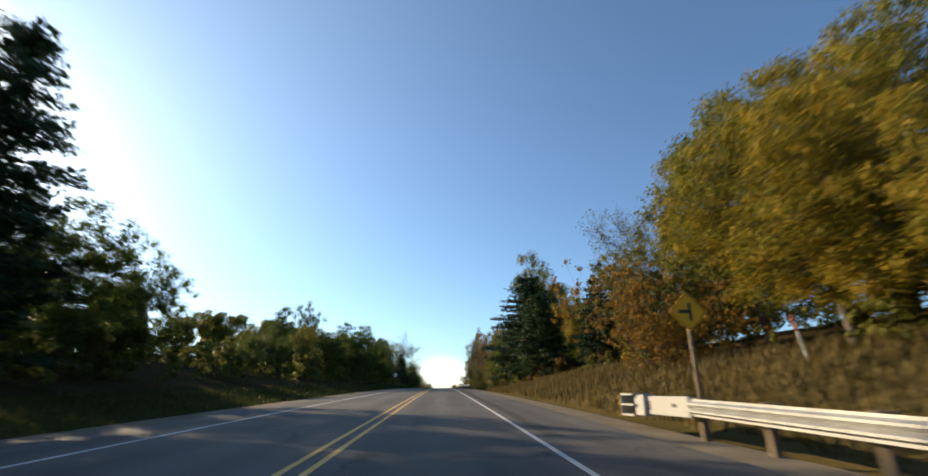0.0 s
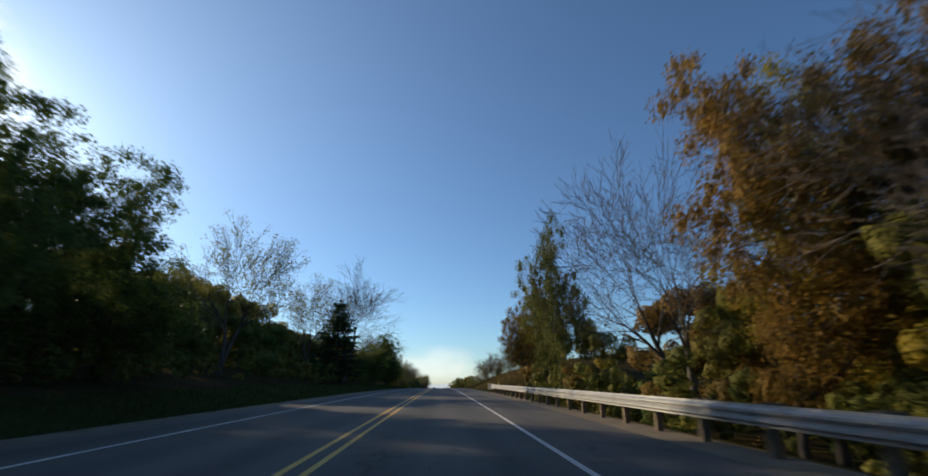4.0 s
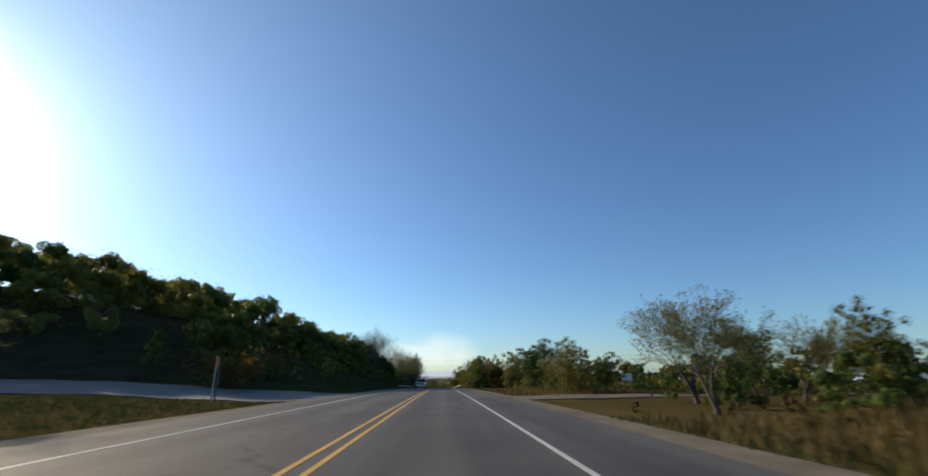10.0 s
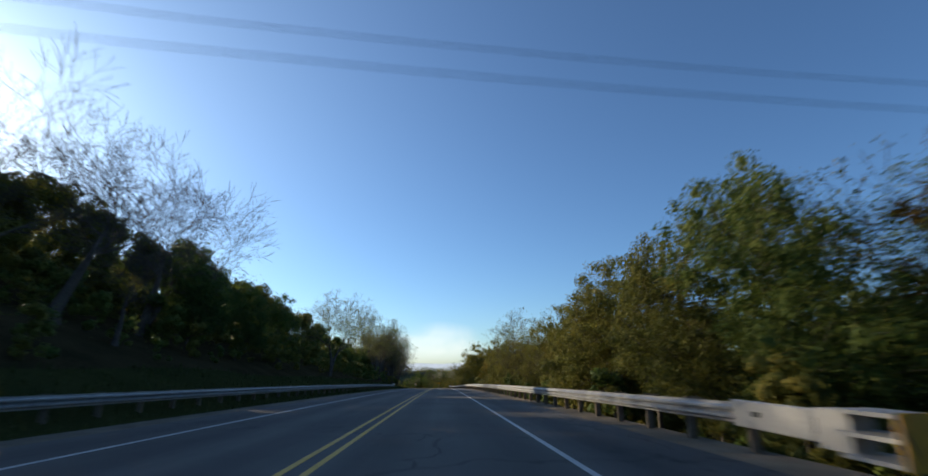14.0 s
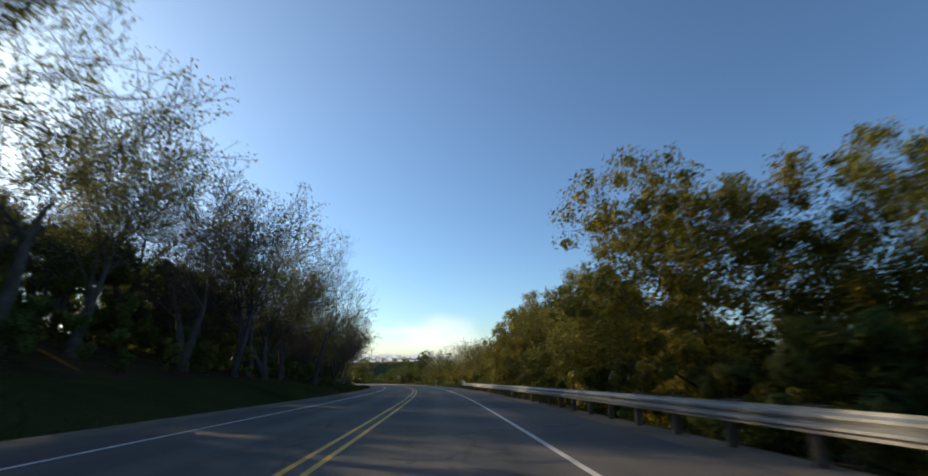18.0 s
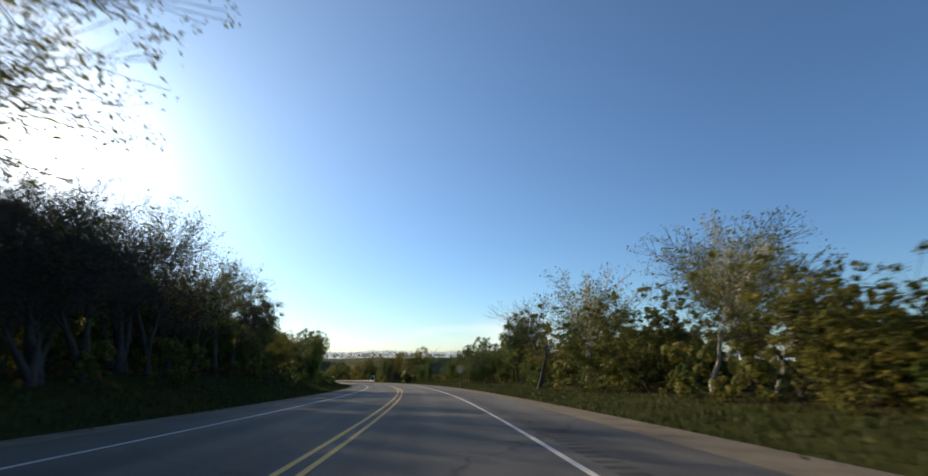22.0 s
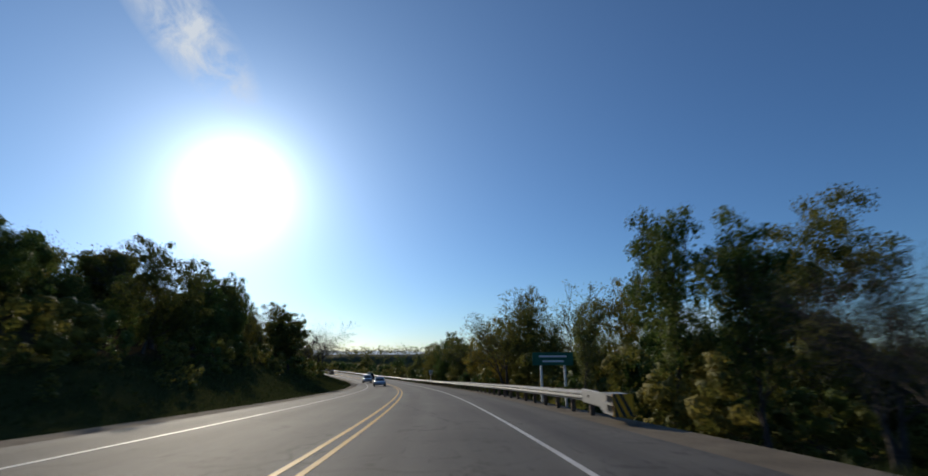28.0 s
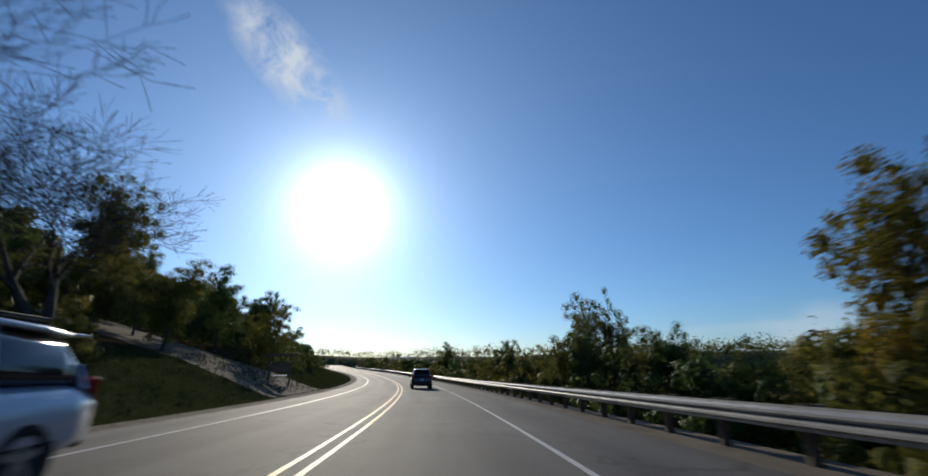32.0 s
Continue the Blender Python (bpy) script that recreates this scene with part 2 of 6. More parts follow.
L_CAP = (7, 7, 7, 4, 1, 6, 32, 37, 24, 8, 10, 18, 22, 24, 26, 26)


def rise(s, u):
    """Height of the ground above the road's level at s."""
    if LEFT_EDGE <= u <= RIGHT_EDGE:
        return -0.05
    if u > 0:
        r = u - RIGHT_EDGE
        slope, cap = float(np.interp(s, R_S, R_SLOPE)), float(np.interp(s, R_S, R_CAP))
    else:
        r = LEFT_EDGE - u
        slope, cap = float(np.interp(s, L_S, L_SLOPE)), float(np.interp(s, L_S, L_CAP))
    verge = min(r, 2.0) * -0.06
    h = max(0.0, r - 2.0) * slope
    h = cap * (1 - math.exp(-h / cap)) if cap * h > 0 else 0.0
    bumps = 0.35 * noise.noise((s * 0.05, u * 0.07, 2.0)) + 0.12 * noise.noise((s * 0.3, u * 0.3, 5.0))
    return -0.05 + verge + h + bumps * smoothstep(1.0, 6.0, r)


def land(s, u, up=0.0):
    return at(s, u, rise(s, u) + up)


def build_ground():
    us = [-420, -300, -220, -160, -120, -95, -75, -60, -50, -42, -35, -30, -26, -22, -19, -16, -14, -12, -10.5, -9, -8, -7,
          -6.2, -5.65, 0, 6.05, 6.6, 7.4, 8.2, 9, 10, 11, 12.5, 14, 16, 18, 20, 23, 26, 30, 35, 42, 50, 62, 78, 100, 130, 170]
    ss = np.arange(S0, S1 + 1, 4.0)
    verts, faces = [], []
    n = len(us)
    for s in ss:
        for u in us:
            p = land(float(s), u)
            if u < -160:
                p.z -= (-160 - u) * 0.02
            if u > 100:
                p.z -= (u - 100) * 0.2
            verts.append(p)
    for i in range(len(ss) - 1):
        for j in range(n - 1):
            a = i * n + j
            faces.append((a, a + 1, a + n + 1, a + n))
    kinds = []
    for i in range(len(ss) - 1):
        s = float(ss[i]) + 2
        for j in range(n - 1):
            u = (us[j] + us[j + 1]) / 2
            if u < 0:
                wood = u < (-12.5 if s < 245 or 322 < s < 540 else -15.5 if s >= 540 else -25)
                kinds.append(1 if wood else 0 if 245 < s < 300 else 2)
            else:
                edge = float(np.interp(s, (60, 85, 155, 165, 205, 262, 368, 374, 555, 562, 640, 650, 742, 750), (15, 8.5, 8.5, 21, 21, 26, 26, 8.6, 8.6, 14, 14, 19, 19, 8.6)))
                kinds.append(1 if u > edge else 2 if s > 545 else 0)
    k = len(verts)
    base = -48.0
    c = Vector((0, 450, 0))
    for q in range(7):
        rad = (0.1, 200, 500, 1000, 2000, 3300, 4800)[q]
        for w in range(48):
            a = w / 48 * 2 * math.pi
            verts.append((c.x + rad * math.cos(a), c.y + rad * math.sin(a), base - 0.3))
    for q in range(6):
        for w in range(48):
            w2 = (w + 1) % 48
            a = k + q * 48
            faces.append((a + w, a + w2, a + 48 + w2, a + 48 + w))
            kinds.append(1)
    ob = new("ground", mesh_from("ground", verts, faces, [EARTH, LITTER, TURF], kinds, smooth=True))
    return tagged(ob, "dry golden and green grass on rolling roadside land", "ground", kind="structure")


def strip(name, u0, u1, s0, s1, mat, up, step=4.0, label="", category="", parent=None):
    """A thin strip along the road between two offsets."""
    verts, faces = [], []
    n = max(2, int((s1 - s0) / step) + 1)
    for i in range(n):
        s = s0 + (s1 - s0) * i / (n - 1)
        verts += [at(s, u0, up), at(s, u1, up), at(s, u0, up - 0.25), at(s, u1, up - 0.25)]
    for i in range(n - 1):
        a = 4 * i
        faces += [(a, a + 1, a + 5, a + 4), (a + 2, a, a + 4, a + 6), (a + 1, a + 3, a + 7, a + 5)]
    me = mesh_from(name, verts, faces, [mat])
    uv = me.uv_layers.new(name="lane")
    place = [((u0, u1, u0, u1)[v % 4], s0 + (s1 - s0) * (v // 4) / (n - 1)) for v in range(len(verts))]
    uv.data.foreach_set("uv", [c for loop in me.loops for c in place[loop.vertex_index]])
    ob = new(name, me)
    if parent:
        ob.parent = parent
    if label:
        tagged(ob, label, category, kind="structure")
    return ob


build_ground()
road = strip("road", LEFT_EDGE, RIGHT_EDGE, S0, S1, ROAD, 0.0, label="grey asphalt two-lane road with worn paint", category="road")
for u, w, mat, nm in ((-0.16, 0.1, YELLOW, "yellow_line"), (0.16, 0.1, YELLOW, "yellow_line"),
                      (3.66, 0.1, WHITE, "white_line"), (-3.85, 0.1, WHITE, "white_line")):
    strip(nm, u - w / 2, u + w / 2, S0, S1, mat, 0.004, parent=road)


def rumble_strip(s0, s1, u):
    """Short grooves milled across the shoulder, all in one mesh."""
    verts, faces = [], []
    s = s0
    while s < s1:
        k = len(verts)
        verts += [at(s, u, 0.004), at(s, u + 0.4, 0.004), at(s + 0.17, u + 0.4, 0.004), at(s + 0.17, u, 0.004)]
        faces.append((k, k + 1, k + 2, k + 3))
        s += 0.42
    ob = new("rumble_strip", mesh_from("rumble_strip", verts, faces, [GROOVE]))
    ob.parent = road
    ob["kind"] = "stuff"


rumble_strip(10, 78, 3.95)
rumble_strip(322, 372, 3.95)
rumble_strip(560, 712, 3.95)


# ---- trees ----
def tube(verts, faces, p0, p1, r0, r1, sides):
    d = (p1 - p0).normalized()
    a = d.orthogonal().normalized()
    b = d.cross(a)
    k = len(verts)
    for p, r in ((p0, r0), (p1, r1)):
        for i in range(sides):
            w = 2 * math.pi * i / sides
            verts.append(p + a * (math.cos(w) * r) + b * (math.sin(w) * r))
    for i in range(sides):
        j = (i + 1) % sides
        faces.append((k + i, k + j, k + sides + j, k + sides + i))


def grow(rng, trunk, limbs, tips, p, d, length, r, level, top, spread, lift, low=False, fine=2):
    """One limb in a few bends, with limbs of its own. trunk and limbs: (vertices, faces)."""
    q, dirn = p, d.copy()
    steps = 3 if level < 3 else fine
    into = trunk if level == 0 else limbs
    for i in range(steps):
        dirn = (dirn + Vector((rng.uniform(-1, 1), rng.uniform(-1, 1), rng.uniform(-0.6, 1) * lift)) * 0.22).normalized()
        e = q + dirn * (length / steps)
        r1 = max(r * (1 - 0.216 * (i + 1)), 0.011)
        tube(*into, q, e, r, r1, 7 if level == 0 else 4 if level == 1 else 3)
        if level < top and (level > 0 or i > 0 or low):
            for _ in range(2 if level == 0 else rng.choice((1, 2, 2) if level == 1 else (1, 1, 1, 2))):
                side = dirn.orthogonal().normalized()
                side.rotate(Matrix.Rotation(rng.uniform(0, 6.283), 3, dirn))
                nd = (dirn * rng.uniform(0.5, 0.9) + side * spread * rng.uniform(0.7, 1.2)).normalized()
                grow(rng, trunk, limbs, tips, q.lerp(e, rng.uniform(0.5, 1.0)), nd, length * rng.uniform(0.55, 0.72), r1 * 0.7, level + 1, top, spread, lift, False, fine)
        q, r = e, r1
        if level == top - 1 or (level == top and i == steps - 1):
            tips.append((q.copy(), level))
    if level < top:
        for _ in range(2):
            side = dirn.orthogonal().normalized()
            side.rotate(Matrix.Rotation(rng.uniform(0, 6.283), 3, dirn))
            nd = (dirn + side * spread * rng.uniform(0.3, 0.8)).normalized()
            grow(rng, trunk, limbs, tips, q, nd, length * rng.uniform(0.55, 0.75), r * 0.75, level + 1, top, spread, lift, False, fine)


def leaf_cards(rng, verts, faces, centre, count, spread, size, flat=0.0):
    """Leaves in one rounded clump."""
    for _ in range(count):
        o = Vector((rng.gauss(0, 1), rng.gauss(0, 1), rng.gauss(0, 1)))
        o.normalize()
        o *= spread * 1.5 * rng.random() ** 0.4
        o.z *= 0.85 - 0.6 * flat
        c = centre + o
        a = Vector((rng.gauss(0, 1), rng.gauss(0, 1), rng.gauss(0, 0.7)))
        a.normalize()
        b = a.orthogonal().normalized()
        b.rotate(Matrix.Rotation(rng.uniform(0, 6.283), 3, a))
        s = size * rng.uniform(0.6, 1.3)
        k = len(verts)
        verts += [c - a * s, c + b * s * 0.55, c + a * s, c - b * s * 0.55]
        faces.append((k, k + 1, k + 2, k + 3))


def leaf_shell(rng, verts, faces, centre, radius, count, size):
    """Small leaves over the outside of one flattened clump, thinner below."""
    for _ in range(count):
        o = Vector((rng.gauss(0, 1), rng.gauss(0, 1), rng.gauss(0.25, 1)))
        o.normalize()
        o *= radius * (1.08 - 0.5 * rng.random() ** 1.7 + (0.3 if rng.random() < 0.12 else 0))
        o.z *= 0.72
        c = centre + o
        a = Vector((rng.gauss(0, 1), rng.gauss(0, 1), rng.gauss(0, 0.7)))
        a.normalize()
        b = a.orthogonal().normalized()
        b.rotate(Matrix.Rotation(rng.uniform(0, 6.283), 3, a))
        s = size * rng.uniform(0.6, 1.35)
        k = len(verts)
        verts += [c - a * s, c + b * s * 0.6, c + a * s, c - b * s * 0.6]
        faces.append((k, k + 1, k + 2, k + 3))


PHI = (1 + 5 ** 0.5) / 2
ICO_V = [Vector(v).normalized() for v in ((-1, PHI, 0), (1, PHI, 0), (-1, -PHI, 0), (1, -PHI, 0), (0, -1, PHI), (0, 1, PHI), (0, -1, -PHI), (0, 1, -PHI), (PHI, 0, -1), (PHI, 0, 1), (-PHI, 0, -1), (-PHI, 0, 1))]
ICO_F = ((0, 11, 5), (0, 5, 1), (0, 1, 7), (0, 7, 10), (0, 10, 11), (1, 5, 9), (5, 11, 4), (11, 10, 2), (10, 7, 6), (7, 1, 8),
         (3, 9, 4), (3, 4, 2), (3, 2, 6), (3, 6, 8), (3, 8, 9), (4, 9, 5), (2, 4, 11), (6, 2, 10), (8, 6, 7), (9, 8, 1))


def leaf_core(rng, verts, faces, centre, radius):
    """The dense, ragged heart of a clump of leaves."""
    k = len(verts)
    verts += [centre + v * radius * rng.uniform(0.55, 1.2) for v in ICO_V]
    faces += [(k + a, k + b, k + c) for a, b, c in ICO_F]


def unit_tree(kind, seed):
    """Meshes of a trunk with limbs and of a crown, for a tree 10 m high."""
    rng = random.Random(seed)
    tv, tf, lv, lf, cv, cf, tips = [], [], [], [], [], [], []
    if kind == "pine":
        top = Vector((rng.uniform(-0.2, 0.2), rng.uniform(-0.2, 0.2), 10))
        tube(tv, tf, Vector((0, 0, -0.5)), Vector((0, 0, 5)), 0.2, 0.12, 7)
        tube(tv, tf, Vector((0, 0, 5)), top, 0.12, 0.02, 6)
        z = 0.9
        while z < 9.7:
            reach = 0.35 + 2.7 * (1 - z / 10.2) ** 0.8
            start = rng.uniform(0, 6.28)
            arms = rng.choice((5, 6, 6))
            for i in range(arms):
                w = start + i * 6.283 / arms + rng.uniform(-0.3, 0.3)
                l = reach * rng.uniform(0.6, 1.15)
                p0 = Vector((0, 0, z))
                p1 = p0 + Vector((math.cos(w) * l, math.sin(w) * l, l * rng.uniform(-0.05, 0.22)))
                tube(lv, lf, p0, p1, 0.04, 0.01, 3)
                n = max(3, int(l * 5))
                for q in range(n):
                    f = 0.25 + 0.75 * (q + 0.5) / n
                    leaf_cards(rng, cv, cf, p0.lerp(p1, f) + Vector((0, 0, -0.02)), 10, 0.1 + 0.17 * f, 0.17, 0.65)
            z += rng.uniform(0.28, 0.42)
        leaf_cards(rng, cv, cf, top, 20, 0.12, 0.14)
    elif kind == "bush":
        for _ in range(7):
            w = rng.uniform(0, 6.283)
            grow(rng, (tv, tf), (lv, lf), tips, Vector((math.cos(w) * 0.6, math.sin(w) * 0.6, -0.3)), Vector((math.cos(w) * 0.6, math.sin(w) * 0.6, 1)).normalized(),
                 rng.uniform(3.6, 5.6), 0.09, 1, 3, 0.8, 0.5, False, 1)
        for p, level in tips:
            leaf_cards(rng, cv, cf, p, 11, 0.34, 0.15)
            leaf_core(rng, cv, cf, p, 0.26)
        for _ in range(60):
            w, d = rng.uniform(0, 6.283), rng.uniform(0.5, 3.2)
            leaf_cards(rng, cv, cf, Vector((math.cos(w) * d, math.sin(w) * d, rng.uniform(0.2, 3.5))), 20, 0.45, 0.2)
    else:
        fork = {"oak": 2.4, "bare": 2.2, "poplar": 3.2, "sparse": 2.8, "birch": 3.6}[kind]
        r0 = {"oak": 0.22, "bare": 0.3, "poplar": 0.16, "sparse": 0.19, "birch": 0.09}[kind]
        spread = {"oak": 0.75, "bare": 0.78, "poplar": 0.42, "sparse": 0.55, "birch": 0.4}[kind]
        depth = 4 if kind == "bare" else 3
        tube(tv, tf, Vector((0, 0, -0.6)), Vector((0, 0, 0.5)), r0 * 1.5, r0 * 1.05, 8)
        stems = 2 if kind == "sparse" else 1 + seed % 2 if kind == "bare" else 1
        for i in range(stems):
            lean = Vector((rng.uniform(-0.25, 0.25), rng.uniform(-0.25, 0.25), 1)).normalized()
            grow(rng, (tv, tf), (lv, lf), tips, Vector((0.12 * i, 0, 0.4)), lean, 10 - fork * 2.0, r0, 0, depth, spread, 0.7, kind in ("oak", "poplar"), 1 if kind in ("oak", "poplar") else 2)
        if kind in ("oak", "poplar"):
            clumps = []
            rng.shuffle(tips)
            for p, level in tips:
                if p.z > 1.6 and all((p - q).length > (0.85 if kind == "oak" else 0.6) for q in clumps):
                    clumps.append(p)
            if kind == "oak":
                for _ in range(14):
                    w, d = rng.uniform(0, 6.283), rng.uniform(0.6, 2.3)
                    clumps.append(Vector((math.cos(w) * d, math.sin(w) * d, rng.uniform(1.2, 4.6))))
            for p in clumps:
                r = rng.uniform(0.5, 0.95) * (1 if kind == "oak" else 0.72)
                leaf_shell(rng, cv, cf, p, r, int(190 * r * r / 0.55), 0.092)
                leaf_core(rng, cv, cf, p, r * 0.5)
        else:
            count = {"bare": 0, "sparse": 9, "birch": 5}[kind]
            for p, level in tips:
                if count:
                    leaf_cards(rng, cv, cf, p, count, 0.26, 0.085)
    h = max(v.z for v in tv + lv + cv)
    if kind in ("oak", "poplar"):
        # crowns of one kind have like girths
        girth = sorted(math.hypot(v.x, v.y) for v in cv)[int(len(cv) * 0.93)] * 10 / h
        slim = (3.3 if kind == "oak" else 1.9) / girth
        for v in tv + lv + cv:
            v.x, v.y = v.x * slim, v.y * slim
    tv = [v * (10 / h) for v in tv]
    lv = [v * (10 / h) for v in lv]
    cv = [v * (10 / h) for v in cv]
    trunk = mesh_from("trunk", tv, tf, [PALE_BARK if kind == "birch" else BARK], smooth=True)
    limbs = mesh_from("branching", lv, lf, [PALE_BARK if kind == "birch" else BARK], smooth=True)
    crown = mesh_from("crown", cv, cf, [OLIVE]) if cv else None
    return trunk, limbs, crown


VARIANTS = {"oak": 4, "bare": 3, "poplar": 3, "sparse": 3, "birch": 2, "pine": 2, "bush": 3}
TREES = {k: [unit_tree(k, 17 * i + 3 * len(k)) for i in range(n)] for k, n in VARIANTS.items()}
LEAVES = {"green": GREEN, "olive": OLIVE, "gold": GOLD, "rust": RUST, "pale": PALE, "needle": NEEDLE}
SAY = {"oak": "broad leafy tree", "bare": "leafless tree with fine grey branches", "poplar": "slender leafy tree", "sparse": "thin tree with few remaining leaves",
       "birch": "pale-stemmed thin tree, nearly leafless", "pine": "tall dark evergreen pine", "bush": "dense roadside shrub"}
TINT = {"green": "dark green", "olive": "olive green", "gold": "golden yellow", "rust": "rust orange", "pale": "pale green", "needle": "dark green"}
grown = random.Random(5)


def plant(kind, colour, s, u, height, wide=1.0, sink=0.0):
    trunk, limbs, crown = grown.choice(TREES[kind])
    name = "shrub" if kind == "bush" else "tree"
    top = new(name)
    p = land(s, u, -sink)
    k = height / 10
    wide *= min(1.0, 13 / height) ** 0.7
    top.matrix_basis = Matrix.LocRotScale(p, Euler((0, 0, grown.uniform(0, 6.28))), (k * wide, k * wide, k))
    for part_name, me in (("trunk", trunk), ("branching", limbs)):
        if len(me.polygons):
            new(part_name, me).parent = top
    if crown:
        c = new("crown", crown)
        c.parent = top
        c.material_slots[0].link = "OBJECT"
        c.material_slots[0].material = LEAVES[colour]
    words = SAY[kind] if kind in ("bare", "pine", "birch") else TINT[colour] + " " + SAY[kind]
    tagged(top, words + " standing beside the road", "shrub" if kind == "bush" else "tree", "roadside trees" if kind != "bush" else "roadside shrubs")
    return top


def thicket(label, s0, s1, u0, u1, gap, kinds, colour, low, high, seed):
    """A belt of trees along one side, too many to tell apart: one mesh with its bark and its leaves."""
    rng = random.Random(seed)
    points, corners, starts, bark, count, loops = [], [], [], [], 0, 0
    s = s0
    while s < s1:
        k = rng.uniform(low, high) / 10
        wide = k * rng.uniform(0.85, 1.25)
        m = Matrix.LocRotScale(land(s + rng.uniform(-1, 1), rng.uniform(u0, u1)), Euler((0, 0, rng.uniform(0, 6.28))), (wide, wide, k))
        for n, me in enumerate(rng.choice(TREES[rng.choice(kinds)])):
            if me and len(me.polygons):
                co = np.empty(3 * len(me.vertices))
                me.vertices.foreach_get("co", co)
                turn = np.array(m)
                points.append(co.reshape(-1, 3) @ turn[:3, :3].T + turn[:3, 3])
                at_ = np.empty(len(me.loops), np.int32)
                me.loops.foreach_get("vertex_index", at_)
                first = np.empty(len(me.polygons), np.int32)
                me.polygons.foreach_get("loop_start", first)
                corners.append(at_ + count)
                starts.append(first + loops)
                bark.append(np.full(len(first), n == 2, np.int32))
                count, loops = count + len(me.vertices), loops + len(at_)
        s += gap * rng.uniform(0.7, 1.3)
    me = bpy.data.meshes.new("thicket")
    me.vertices.add(count)
    me.vertices.foreach_set("co", np.concatenate(points).astype(np.float32).ravel())
    me.loops.add(loops)
    me.loops.foreach_set("vertex_index", np.concatenate(corners))
    me.polygons.add(sum(len(f) for f in starts))
    me.polygons.foreach_set("loop_start", np.concatenate(starts))
    me.materials.append(BARK)
    me.materials.append(LEAVES[colour])
    me.polygons.foreach_set("material_index", np.concatenate(bark))
    me.update(calc_edges=True)
    return tagged(new("thicket", me), label, "trees", kind="stuff")


# ---- single trees along the road ----
# from 10 m to 92 m
for kind, colour, s, u, height, wide in (
        ("oak", "gold", 9.5, 14, 10.6, 1.1),
        ("pine", "needle", 13.5, -13, 13.0, 1),
        ("oak", "gold", 14.0, 15, 11.4, 1.1),
        ("oak", "green", 18.0, -15, 7.3, 1.1),
        ("oak", "olive", 20.5, 17, 15.2, 1),
        ("oak", "green", 21.0, -15, 7.8, 1.1),
        ("bush", "rust", 23.0, 13, 5.9, 1),
        ("oak", "green", 24.5, -15, 7.5, 1),
        ("sparse", "olive", 30.5, 17, 11.0, 0.9),
        ("bush", "olive", 32.0, 18, 7.8, 1.2),
        ("pine", "needle", 38.0, 15, 7.8, 1.2),
        ("oak", "rust", 44.5, 19, 6.2, 1),
        ("poplar", "gold", 46.5, 16, 8.8, 1),
        ("oak", "green", 49.5, -18, 4.2, 1.2),
        ("sparse", "olive", 52.0, -19, 4.9, 0.7),
        ("pine", "needle", 52.0, 13, 10.2, 1.7),
        ("oak", "green", 56.0, 18, 9.7, 1),
        ("oak", "green", 58.5, -18, 5.2, 1.2),
        ("pine", "needle", 63.5, 14, 16.0, 1.9),
        ("oak", "olive", 65.5, -17, 7.4, 1.1),
        ("oak", "olive", 73.5, -17, 8.0, 1.1),
        ("poplar", "green", 83.7, 14, 10.8, 1.2),
        ("oak", "olive", 91.2, 20, 12.2, 1),
        ("oak", "green", 91.7, -16, 9.1, 1.1),):
    plant(kind, colour, s, u, height, wide)
# from 97 m to 182 m
for kind, colour, s, u, height, wide in (
        ("oak", "green", 97.2, 15, 10.8, 1),
        ("sparse", "olive", 98.2, -18, 8.9, 1),
        ("oak", "green", 100.7, -15, 10.2, 1.1),
        ("oak", "rust", 107.0, 16, 15.2, 1.1),
        ("oak", "olive", 110.0, 16, 15.5, 1.1),
        ("oak", "green", 112.0, -15, 10.0, 1.1),
        ("bare", "olive", 112.0, 15, 15.0, 1),
        ("sparse", "olive", 115.5, -18, 11.8, 1),
        ("bare", "olive", 117.0, 15, 15.0, 1),
        ("oak", "green", 120.5, -15, 11.5, 1.1),
        ("oak", "rust", 121.0, 19, 17.7, 1.1),
        ("oak", "rust", 124.0, 14, 16.2, 0.9),
        ("oak", "green", 125.0, -15, 12.0, 1.1),
        ("oak", "gold", 126.0, 17, 17.8, 1),
        ("oak", "green", 132.0, -15, 12.8, 1.1),
        ("bare", "olive", 132.0, 15, 18.5, 1),
        ("sparse", "pale", 148.5, -17, 14.2, 0.9),
        ("oak", "olive", 154.0, 14, 21.6, 1),
        ("oak", "gold", 172.5, 15, 13.0, 1.1),
        ("oak", "rust", 174.0, 14.5, 12.0, 1.1),
        ("bush", "olive", 176.0, 15, 4.2, 1.3),
        ("pine", "needle", 178.5, -14, 12.4, 1.3),
        ("oak", "gold", 178.5, 17.5, 9.5, 1.1),
        ("sparse", "olive", 181.5, -19, 16.8, 1),):
    plant(kind, colour, s, u, height, wide)
